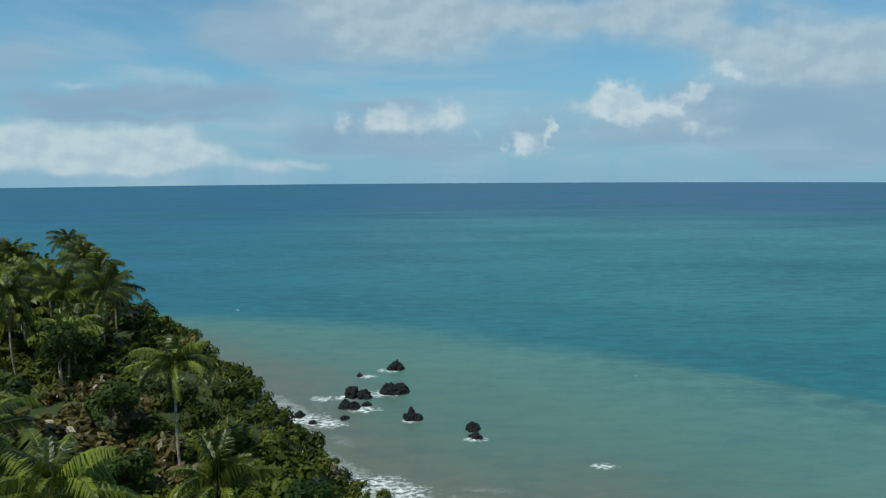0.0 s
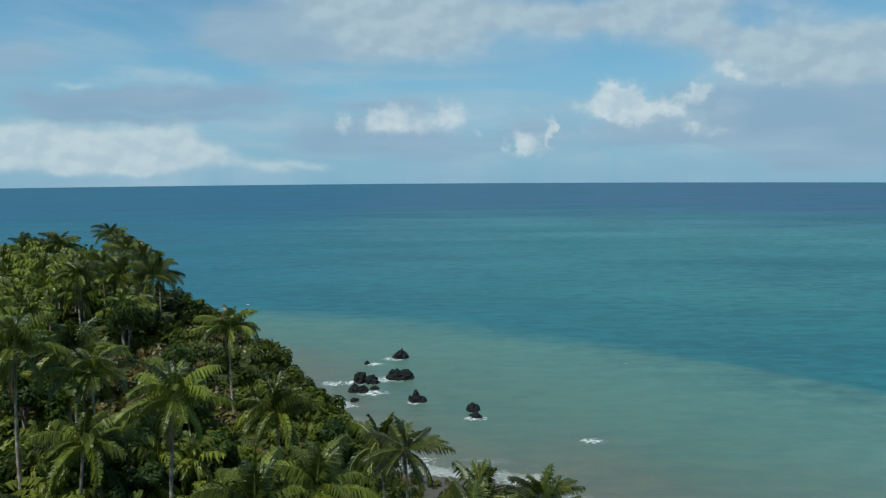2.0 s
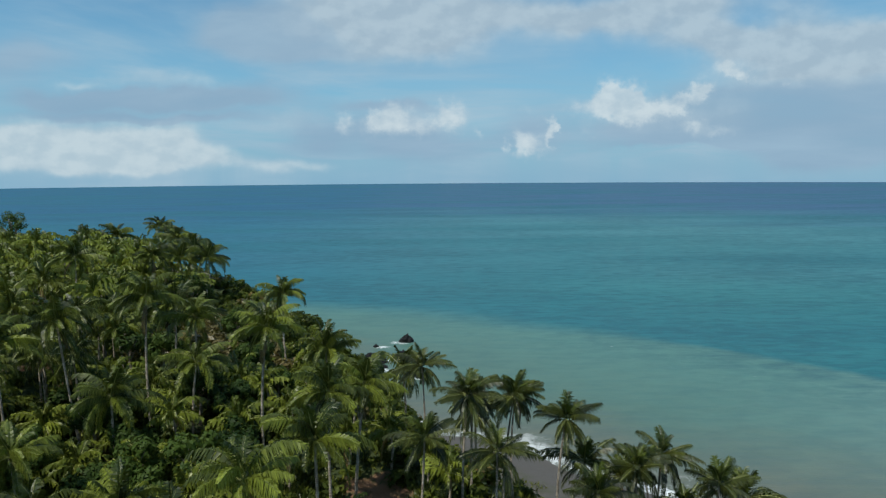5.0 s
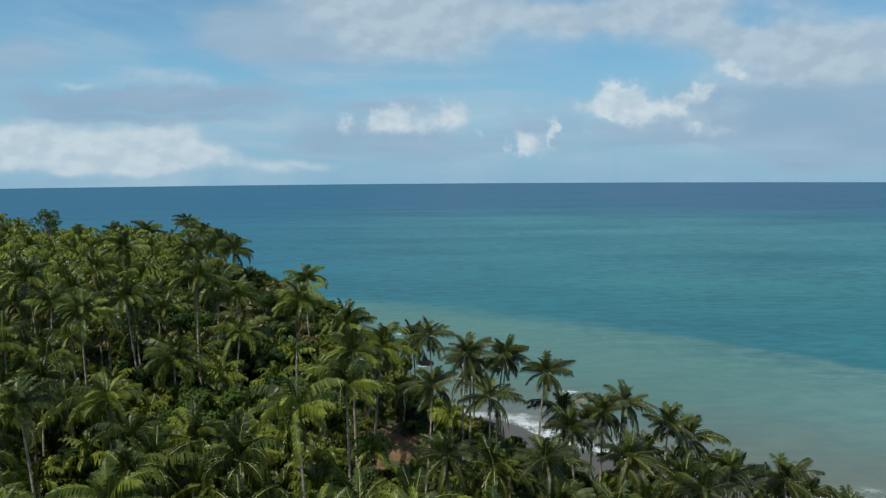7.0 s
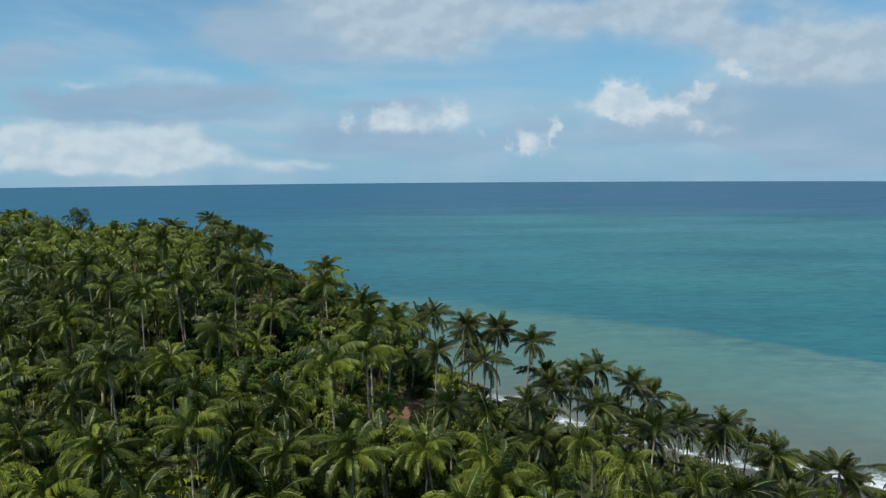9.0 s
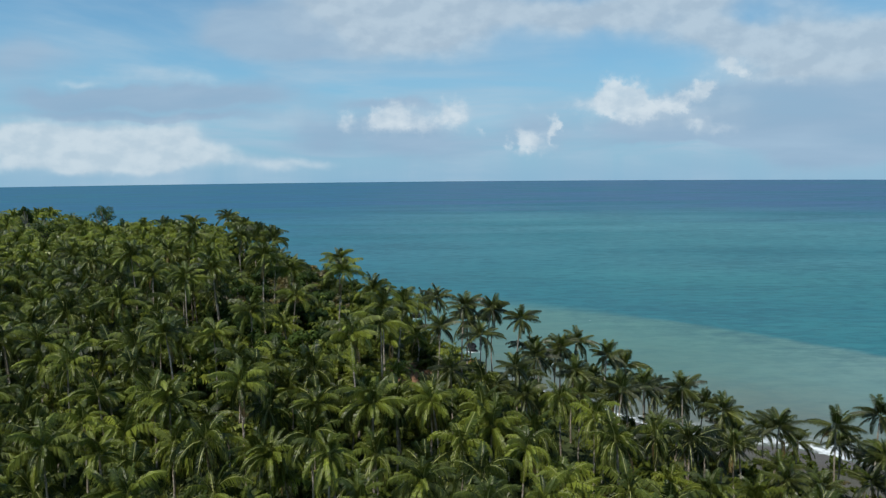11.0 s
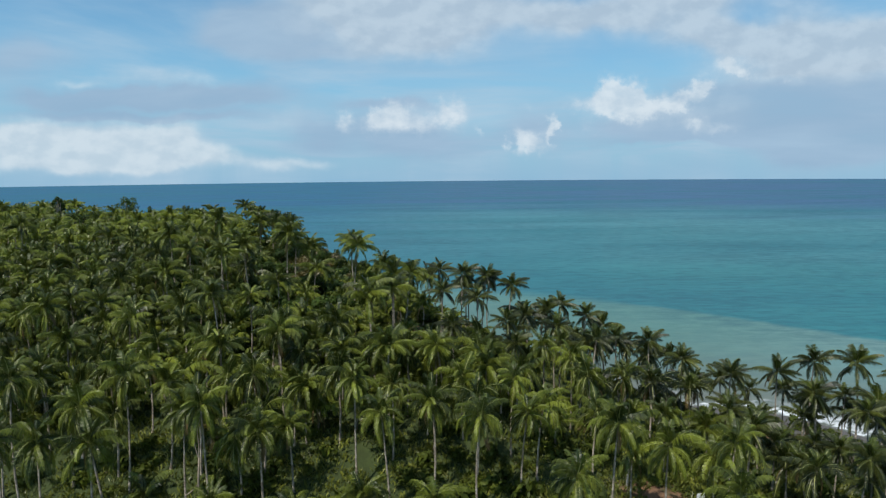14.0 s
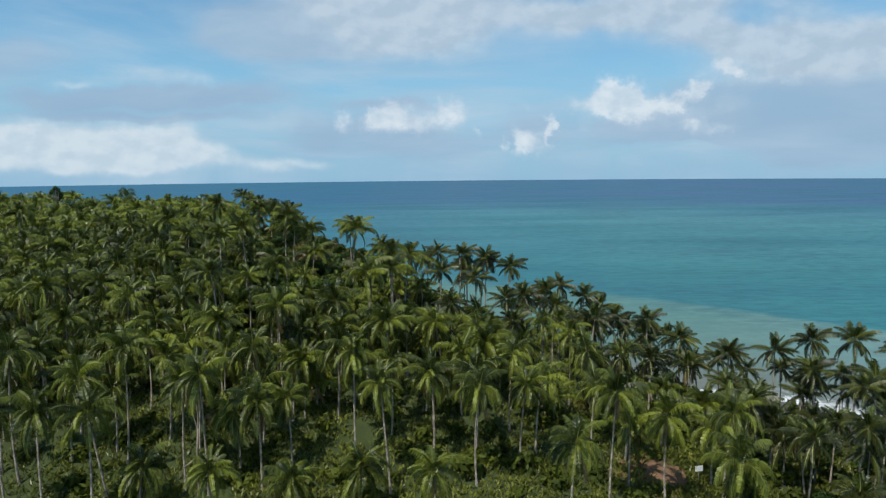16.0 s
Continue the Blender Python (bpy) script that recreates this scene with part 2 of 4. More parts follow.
def trunk_material():
    m, gr = material("palm_bark")
    pos = gr.add("ShaderNodeTexCoord").outputs["Object"]
    x, y, z = gr.xyz(pos)
    ring = gr.math("SINE", gr.math("MULTIPLY", gr.math("ADD", z, gr.math("MULTIPLY", gr.noise(pos, 2.0), 0.1)), 38.0))
    blot = gr.noise(pos, 1.6, 5.0)
    c = gr.mix(gr.step(blot, 0.35, 0.7), (0.22, 0.18, 0.135), (0.50, 0.44, 0.36))
    c = gr.mix(gr.step(ring, 0.3, 0.95, 0.0, 0.45), c, (0.10, 0.08, 0.06))
    output(gr, finish(gr, Base_Color=c, Roughness=0.85, Normal=gr.bump(ring, 0.5, 0.03)))
    return m


def wood_material():
    m, gr = material("grey_wood")
    pos = gr.add("ShaderNodeTexCoord").outputs["Object"]
    c = gr.mix(gr.noise(pos, 2.5, 6.0), (0.13, 0.10, 0.07), (0.33, 0.28, 0.22))
    output(gr, finish(gr, Base_Color=c, Roughness=0.85, Normal=gr.bump(gr.noise(pos, 9.0), 0.5, 0.05)))
    return m


RIB, BARK, WOOD = rib_material(), trunk_material(), wood_material()
LEAVES = [RIB, FROND, YOUNG, DEAD, DARK_FROND]

# ---------------------------------------------------------------- the lie of the land
COAST_A = (-36.0, 188.0)
ALONG, INLAND = (0.712, -0.702), (-0.702, -0.712)


def smooth(q):
    q = min(1.0, max(0.0, q))
    return q * q * (3 - 2 * q)


def coast(x, y):
    """Metres along the coast and inland from it."""
    px, py = x - COAST_A[0], y - COAST_A[1]
    return px * ALONG[0] + py * ALONG[1], px * INLAND[0] + py * INLAND[1]


def place(s, d):
    return COAST_A[0] + s * ALONG[0] + d * INLAND[0], COAST_A[1] + s * ALONG[1] + d * INLAND[1]


def shore_bend(s):
    """How far the water's edge lies inland of the straight coast."""
    return 12.0 * math.exp(-((s - 45.0) / 28.0) ** 2) + 12.0 - 15.0 * smooth((s - 90.0) / 100.0) + 2.5 * math.sin(s / 17.0) + 1.5 * math.sin(s / 7.3)


def lay(x, y):
    """Height of the ground over the sea: a broad hill, cut off by a steep bank above the beach."""
    s, inland = coast(x, y)
    bend = shore_bend(s)
    d = inland - bend
    if d < 0:
        return max(-6.0, d * 0.10)
    u, v = min(0.78, max(-1.7, x / 100.0)), min(1.4, max(-0.5, y / 100.0))
    top = 28.3 - 6.3 * u + 17.9 * v - 12.9 * u * u - 9.9 * u * v - 6.0 * v * v - 7.4 * u * u * v - 4.7 * v ** 3 - 7.2 * v * v * u - 4.9 * u ** 3
    edge = 64.0 + 22.0 * math.exp(-((s - 131.0) / 40.0) ** 2) - 6.0 * smooth((s - 165.0) / 30.0) + 3.6 * math.exp(-((s - 78.0) / 32.0) ** 2)
    foot = max(bend + 5.0, edge - 40.0)
    top -= 4.5 * math.exp(-((x - 48.0) ** 2 + (y - 11.0) ** 2) / 350.0)
    top -= 3.0 * smooth((-6.0 - y) / 16.0) * smooth((6.0 - x) / 20.0)
    top -= 2.8 * math.exp(-((x + 9.0) ** 2 + (y - 25.0) ** 2) / 34.0)
    top = max(top, 10.0)
    beach = 1.8 * smooth(d / 14.0)
    rise = smooth((inland - foot) / (edge - foot))
    rough = 1.8 * noise.noise((x / 26.0, y / 26.0, 0.5)) + 0.7 * noise.noise((x / 7.0, y / 7.0, 1.5))
    return beach + (top - 1.8) * rise + rough * rise


def ground_material():
    m, gr = material("overgrown_soil")
    pos = gr.add("ShaderNodeNewGeometry").outputs["Position"]
    x, y, z = gr.xyz(pos)
    big = gr.noise(pos, 0.06, 4.0)
    mid = gr.noise(pos, 0.45, 5.0, 0.65)
    fine = gr.noise(pos, 4.0, 5.0, 0.7)
    green = gr.mix(mid, (0.012, 0.021, 0.004), (0.070, 0.100, 0.018))
    earth = gr.mix(fine, (0.15, 0.08, 0.042), (0.30, 0.165, 0.088))
    bare = gr.step(gr.math("ADD", big, gr.math("MULTIPLY", mid, 0.45)), 0.88, 0.95)
    for cx, cy, r in ((-8.8, 30.3, 3.6), (27.5, -18.5, 6.4)):
        q = gr.vmath("DISTANCE", gr.vec(x, y, 0.0), (cx, cy, 0.0))
        q = gr.math("ADD", q, gr.math("MULTIPLY", gr.math("SUBTRACT", mid, 0.5), 15.0))
        bare = gr.math("MAXIMUM", bare, gr.step(q, r * 1.15, r * 0.45))
    c = gr.mix(bare, green, earth)
    c = gr.mix(fine, c, gr.mix(0.5, c, (0.0, 0.0, 0.0)), "MIX")
    sand = gr.mix(fine, (0.050, 0.046, 0.042), (0.11, 0.102, 0.094))
    c = gr.mix(gr.step(gr.math("ADD", z, gr.math("MULTIPLY", mid, 1.5)), 2.2, 3.4), sand, c)
    output(gr, finish(gr, Base_Color=c, Roughness=0.95, Normal=gr.bump(gr.math("ADD", mid, gr.math("MULTIPLY", fine, 0.4)), 0.8, 0.4)))
    return m


ROCK_FOAM = [(-20.0, 226.0, 3.2), (-27.0, 219.0, 2.6), (-20.0, 201.0, 4.0), (-31.0, 197.5, 3.0), (-24.0, 187.0, 3.2), (-9.5, 178.0, 2.2),
             (8.0, 165.0, 2.4), (38.0, 148.5, 2.2), (-40.0, 179.0, 6.0), (-38.0, 197.0, 3.0), (-33.0, 176.0, 4.0),
             (-17.0, 140.0, 6.0), (-10.0, 136.0, 5.0)]


def sea_material():
    m, gr = material("sea_water")
    pos = gr.add("ShaderNodeNewGeometry").outputs["Position"]
    x, y, z = gr.xyz(pos)
    px, py = gr.math("SUBTRACT", x, COAST_A[0]), gr.math("SUBTRACT", y, COAST_A[1])
    s = gr.math("ADD", gr.math("MULTIPLY", px, ALONG[0]), gr.math("MULTIPLY", py, ALONG[1]))
    straight = gr.math("MULTIPLY", gr.math("ADD", gr.math("MULTIPLY", px, INLAND[0]), gr.math("MULTIPLY", py, INLAND[1])), -1.0)
    k = gr.math("DIVIDE", gr.math("SUBTRACT", s, 45.0), 28.0)
    cove = gr.math("MULTIPLY", gr.math("EXPONENT", gr.math("MULTIPLY", gr.math("MULTIPLY", k, k), -1.0)), 12.0)
    bow = gr.step(s, 90.0, 190.0, 12.0, -3.0)
    wave = gr.math("ADD", gr.math("MULTIPLY", gr.math("SINE", gr.math("DIVIDE", s, 17.0)), 2.5), gr.math("MULTIPLY", gr.math("SINE", gr.math("DIVIDE", s, 7.3)), 1.5))
    out = gr.math("ADD", straight, gr.math("ADD", gr.math("ADD", cove, bow), wave))
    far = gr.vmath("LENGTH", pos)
    n_big = gr.noise(pos, 0.02, 4.0)
    n_mid = gr.noise(pos, 0.09, 5.0)
    # the rim of the silty water bends in towards the headland
    bend = gr.math("MAXIMUM", gr.math("SUBTRACT", 40.0, s), 0.0)
    rim = gr.math("SUBTRACT", 117.0, gr.math("MULTIPLY", gr.math("MULTIPLY", bend, bend), 0.00186))
    past = gr.math("ADD", gr.math("SUBTRACT", straight, rim), gr.math("MULTIPLY", gr.math("SUBTRACT", n_big, 0.5), 14.0))
    # the bluer look of the far sea is put into its colour, by range
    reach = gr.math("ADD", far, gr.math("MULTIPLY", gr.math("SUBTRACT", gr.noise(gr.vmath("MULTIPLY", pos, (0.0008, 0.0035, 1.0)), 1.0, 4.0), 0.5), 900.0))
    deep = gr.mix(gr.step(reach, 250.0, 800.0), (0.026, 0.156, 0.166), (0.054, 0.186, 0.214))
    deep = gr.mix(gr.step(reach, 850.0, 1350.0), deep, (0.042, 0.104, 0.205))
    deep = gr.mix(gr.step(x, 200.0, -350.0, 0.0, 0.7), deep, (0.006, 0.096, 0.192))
    streak = gr.noise(gr.vmath("MULTIPLY", pos, (0.0012, 0.006, 1.0)), 1.0, 4.0)
    deep = gr.mix(gr.step(streak, 0.42, 0.65, 0.0, 0.6), deep, (0.014, 0.120, 0.150))
    silt = gr.mix(gr.step(gr.math("ADD", past, gr.math("MULTIPLY", n_mid, 40.0)), -110.0, 15.0), (0.084, 0.144, 0.112), (0.080, 0.184, 0.160))
    silt = gr.mix(gr.step(s, 95.0, 200.0), silt, gr.mix(0.65, silt, (0.150, 0.236, 0.216)))
    shore = gr.step(gr.math("ADD", out, gr.math("MULTIPLY", gr.math("SUBTRACT", n_big, 0.5), 50.0)), 2.0, gr.step(s, 70.0, 150.0, 46.0, 70.0))
    silt = gr.mix(shore, (0.122, 0.132, 0.102), silt)
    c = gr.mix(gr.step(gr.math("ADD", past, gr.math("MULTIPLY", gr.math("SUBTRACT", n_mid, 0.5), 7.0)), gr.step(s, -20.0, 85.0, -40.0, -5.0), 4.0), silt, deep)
    # the shaded sides of ripples and wavelets, painted as dark streaks into the colour
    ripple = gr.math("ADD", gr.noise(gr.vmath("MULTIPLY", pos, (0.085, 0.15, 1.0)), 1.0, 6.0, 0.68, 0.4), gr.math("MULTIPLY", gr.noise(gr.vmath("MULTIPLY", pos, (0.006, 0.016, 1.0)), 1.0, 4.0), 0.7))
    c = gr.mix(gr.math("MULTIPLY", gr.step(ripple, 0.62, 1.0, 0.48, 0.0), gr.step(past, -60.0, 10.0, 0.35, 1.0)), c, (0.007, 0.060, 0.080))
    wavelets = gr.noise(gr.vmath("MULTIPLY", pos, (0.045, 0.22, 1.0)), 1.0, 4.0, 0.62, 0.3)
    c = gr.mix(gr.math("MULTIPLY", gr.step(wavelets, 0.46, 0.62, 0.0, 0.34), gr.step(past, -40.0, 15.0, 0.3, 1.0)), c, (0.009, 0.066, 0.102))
    # surf: broken bands along the shore, lace round the rocks, a few breaking crests
    lace = gr.noise(pos, 0.45, 6.0, 0.7, 1.0)
    bands = gr.math("SINE", gr.math("ADD", gr.math("MULTIPLY", out, 0.55), gr.math("MULTIPLY", gr.noise(pos, 0.05, 4.0), 12.0)))
    near = gr.step(gr.math("ADD", out, gr.math("MULTIPLY", gr.math("SUBTRACT", n_mid, 0.5), 16.0)), 14.0, 1.0)
    foam = gr.math("MULTIPLY", near, gr.step(gr.math("ADD", gr.math("ADD", gr.math("MULTIPLY", bands, 0.16), lace), gr.math("MULTIPLY", gr.math("SUBTRACT", n_big, 0.5), 0.7)), 0.42, 0.62))
    foam = gr.math("MULTIPLY", foam, gr.step(gr.noise(pos, 0.22, 5.0, 0.65), 0.36, 0.56, 0.25, 1.0))
    foam = gr.math("MULTIPLY", foam, gr.step(s, 50.0, 115.0, 0.35, 1.0))
    torn = gr.noise(gr.vmath("MULTIPLY", pos, (0.5, 1.0, 1.0)), 1.1, 5.0, 0.7)
    for rx, ry, rr in ROCK_FOAM:
        q = gr.vmath("DISTANCE", gr.vmath("MULTIPLY", gr.vec(x, y, 0.0), (0.6, 1.0, 0.0)), (rx * 0.6, ry, 0.0))
        q = gr.math("ADD", q, gr.math("MULTIPLY", gr.math("SUBTRACT", lace, 0.5), rr * 2.2))
        foam = gr.math("MAXIMUM", foam, gr.math("MULTIPLY", gr.step(q, rr, rr * 0.3), gr.step(torn, 0.42, 0.58)))
    caps = gr.math("MULTIPLY", gr.step(gr.noise(gr.vmath("MULTIPLY", pos, (0.10, 0.30, 1.0)), 1.0, 2.0), 0.77, 0.80), gr.step(out, 160.0, 60.0))
    foam = gr.math("MAXIMUM", foam, caps)
    c = gr.mix(gr.math("MULTIPLY", foam, gr.step(torn, 0.25, 0.6, 0.55, 1.0)), c, (0.66, 0.69, 0.70))
    swell = gr.noise(gr.vmath("MULTIPLY", pos, (0.10, 0.30, 1.0)), 1.0, 3.0)
    chop = gr.noise(gr.vmath("MULTIPLY", pos, (0.6, 1.3, 1.0)), 1.0, 5.0, 0.6)
    h = gr.math("ADD", gr.math("MULTIPLY", swell, 0.9), gr.math("MULTIPLY", chop, 0.35))
    bumped = gr.bump(h, 0.7, 0.6)
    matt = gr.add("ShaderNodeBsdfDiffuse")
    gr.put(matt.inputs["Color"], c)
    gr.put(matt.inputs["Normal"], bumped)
    shine = gr.add("ShaderNodeBsdfGlossy")
    shine.inputs["Roughness"].default_value = 0.22
    gr.put(shine.inputs["Normal"], bumped)
    fres = gr.add("ShaderNodeFresnel")
    fres.inputs["IOR"].default_value = 1.33
    gr.put(fres.inputs["Normal"], bumped)
    gloss = gr.math("MULTIPLY", gr.math("MINIMUM", fres.outputs[0], 0.17), gr.math("SUBTRACT", 1.0, foam))
    mx = gr.add("ShaderNodeMixShader")
    gr.put(mx.inputs[0], gloss)
    gr.put(mx.inputs[1], matt.outputs[0])
    gr.put(mx.inputs[2], shine.outputs[0])
    output(gr, mx.outputs[0])
    return m


def rock_material():
    m, gr = material("wet_black_rock")
    pos = gr.add("ShaderNodeNewGeometry").outputs["Position"]
    c = gr.mix(gr.noise(pos, 0.8, 6.0, 0.65), (0.003, 0.004, 0.005), (0.013, 0.014, 0.015))
    output(gr, finish(gr, Base_Color=c, Roughness=0.75, Specular_IOR_Level=0.25, Normal=gr.bump(gr.noise(pos, 2.0, 6.0, 0.7), 0.8, 0.3)))
    return m


SOIL, SEA, ROCK = ground_material(), sea_material(), rock_material()

# ---------------------------------------------------------------- mesh helpers


def mesh_of(name, verts, faces, mats, slots=None, flat=True):
    me = bpy.data.meshes.new(name)
    me.from_pydata(verts, [], faces)
    for mt in mats:
        me.materials.append(mt)
    if slots is not None:
        me.polygons.foreach_set("material_index", np.asarray(slots, dtype=np.int32))
    if not flat:
        me.polygons.foreach_set("use_smooth", np.ones(len(me.polygons), dtype=bool))
    me.update()
    return me


def child(name, me, parent, m=None, label=""):
    ob = new(name, me)
    ob.parent = parent
    if m is not None:
        ob.matrix_basis = m
    return tagged(ob, label)


def tube(points, radii, sides, verts, faces):
    """Adds a bent, tapering tube."""
    base = len(verts)
    for i, (p, r) in enumerate(zip(points, radii)):
        a, b = points[max(0, i - 1)], points[min(len(points) - 1, i + 1)]
        t = (Vector(b) - Vector(a)).normalized()
        n1 = t.orthogonal().normalized() if abs(t.z) < 0.9 else Vector((1, 0, 0)) - t * t.x
        n1.normalize()
        n2 = t.cross(n1)
        for k in range(sides):
            w = 2 * math.pi * k / sides
            verts.append(tuple(Vector(p) + n1 * (r * math.cos(w)) + n2 * (r * math.sin(w))))
    for i in range(len(points) - 1):
        for k in range(sides):
            a, b = base + i * sides + k, base + i * sides + (k + 1) % sides
            faces.append((a, b, b + sides, a + sides))
    faces.append(tuple(base + (len(points) - 1) * sides + k for k in range(sides)))


# ---------------------------------------------------------------- setting
def build_ground():
    def steps(lo, a, b, hi, fine):
        left = [a - (a - lo) * (k / 14) ** 2 for k in range(14, 0, -1)]
        right = [b + (hi - b) * (k / 14) ** 2 for k in range(1, 15)]
        return left + [a + fine * k for k in range(int((b - a) / fine) + 1)] + right
    ss, ds = steps(-420, -110, 270, 700, 1.8), steps(-70, -30, 215, 800, 1.8)
    verts, faces = [], []
    for s in ss:
        for d in ds:
            x, y = place(s, d)
            verts.append((x, y, lay(x, y)))
    n = len(ds)
    for i in range(len(ss) - 1):
        for k in range(n - 1):
            faces.append((i * n + k, (i + 1) * n + k, (i + 1) * n + k + 1, i * n + k + 1))
    ob = new("ground", mesh_of("ground", verts, faces, [SOIL], flat=False))
    tagged(ob, "hilly headland of dark overgrown soil with a grey beach", "ground", kind="structure")


def build_sea():
    verts, faces, rings, arms = [(0, 0, 0)], [], [40 * 1.18 ** k for k in range(29)] + [4700], 180
    for r in rings:
        for k in range(arms):
            w = 2 * math.pi * k / arms
            verts.append((r * math.cos(w), r * math.sin(w), 0))
    for k in range(arms):
        faces.append((0, 1 + k, 1 + (k + 1) % arms))
    for i in range(len(rings) - 1):
        for k in range(arms):
            a, b = 1 + i * arms + k, 1 + i * arms + (k + 1) % arms
            faces.append((a, a + arms, b + arms, b))
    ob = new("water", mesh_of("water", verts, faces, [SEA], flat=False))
    tagged(ob, "turquoise sea with silty green water along the shore", "sea", kind="structure")


build_ground()
build_sea()

# ---------------------------------------------------------------- palms
RNG = random.Random(7)


def frond_mesh(name, length, e0, e1, pairs, leaf, hang, rng, leafmat, width=0.1, two=True, bow=1.0):
    """One feather leaf along +x: a bent rib with slender leaflets that hang from both its sides like a curtain."""
    verts, faces, slots = [], [], []
    n = 8 if two else 6
    pts, p = [Vector((0, 0, 0))], Vector((0, 0, 0))
    sway = rng.uniform(-0.35, 0.35)
    for i in range(n):
        t = (i + 0.5) / n
        e = radians(e0 + (e1 - e0) * t ** bow)
        yaw = sway * t
        p = p + Vector((math.cos(e) * math.cos(yaw), math.cos(e) * math.sin(yaw), math.sin(e))) * (length / n)
        pts.append(p.copy())
    # rib: a three-sided strip
    for i, q in enumerate(pts):
        r = 0.07 * (1 - i / n) + 0.012
        verts += [tuple(q + Vector((0, r, 0))), tuple(q + Vector((0, -r, 0))), tuple(q + Vector((0, 0, -r * 1.2)))]
    for i in range(n):
        a = 3 * i
        for k in range(3):
            faces.append((a + k, a + 3 + k, a + 3 + (k + 1) % 3, a + (k + 1) % 3))
            slots.append(0)
    for j in range(pairs):
        t = 0.13 + 0.87 * (j + rng.uniform(0.0, 0.8)) / pairs
        i = min(n - 1, int(t * n))
        q = pts[i].lerp(pts[i + 1], t * n - i)
        tan = (pts[i + 1] - pts[i]).normalized()
        side = Vector((-math.sin(sway * t), math.cos(sway * t), 0))
        upv = tan.cross(side)
        size = leaf * (0.35 + 0.75 * math.sin(math.pi * min(1.0, 0.14 + 0.80 * t)))
        for sg in (-1, 1):
            ln = size * rng.uniform(0.72, 1.15)
            d1 = (side * sg * rng.uniform(0.7, 0.85) + tan * 0.55 + upv * rng.uniform(0.1, 0.35)).normalized()
            d2 = (side * sg * rng.uniform(0.2, 0.38) + tan * rng.uniform(0.35, 0.55) + Vector((0, 0, -1.0 * hang + rng.uniform(-0.12, 0.18)))).normalized()
            w = (tan + upv * rng.uniform(-0.25, 0.25)).normalized() * (width * rng.uniform(0.75, 1.25) * 0.5)
            b = len(verts)
            m1 = q + d1 * ln * 0.27
            m2 = m1 + d2 * ln * 0.78
            if two:
                verts += [tuple(q - w * 0.6), tuple(q + w * 0.6), tuple(m1 + w), tuple(m1 - w), tuple(m2 + w * 0.25)]
                faces += [(b, b + 1, b + 2, b + 3), (b + 3, b + 2, b + 4)]
            else:
                verts += [tuple(q - w), tuple(m1 + w), tuple(m1 - w), tuple(m2)]
                faces += [(b, b + 1, b + 2), (b + 2, b + 1, b + 3)]
            slots += [1, 1]
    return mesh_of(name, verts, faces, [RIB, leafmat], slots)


def frond_sets(level):
    """Leaves by age: the spear, those that still stand, the arching ones, the hanging ones and the dead; open ones are stiffened by the sea wind."""
    fine = level == "fine"
    rng = random.Random(11 if fine else 12)
    pairs, leaf, width = {"fine": (39, 1.38, 0.128), "mid": (20, 1.4, 0.24), "far": (7, 1.4, 0.62)}[level]

    def some(count, long, first, last, size, hang, mat, bow):
        return [frond_mesh("frond", rng.uniform(*long), rng.uniform(*first), rng.uniform(*last), pairs, leaf * size, hang, rng, mat, width, fine, bow) for _ in range(count)]
    return {"young": some(3, (3.1, 3.9), (70, 87), (15, 60), 0.72, 0.45, YOUNG, 1.5),
            "upper": some(4, (4.3, 5.0), (52, 72), (-55, -12), 0.95, 1.0, FROND, 1.35),
            "arch": some(4, (4.2, 5.0), (18, 46), (-58, -20), 1.0, 1.15, FROND, 1.35),
            "mid": some(4, (4.4, 5.2), (28, 52), (-96, -74), 1.05, 1.35, FROND, 1.0),
            "old": some(4, (4.2, 5.0), (-12, 18), (-97, -88), 1.0, 1.5, FROND, 0.6),
            "open": some(4, (3.9, 4.7), (10, 66), (-38, 4), 0.82, 0.8, DARK_FROND, 1.5),
            "low": some(3, (3.7, 4.4), (-22, 4), (-88, -58), 0.85, 1.1, DARK_FROND, 0.9),
            "dead": some(3, (3.4, 4.2), (-45, -15), (-97, -94), 0.8, 1.4, DEAD, 0.6)}


FINE, COARSE, FAR = frond_sets("fine"), frond_sets("mid"), frond_sets("far")


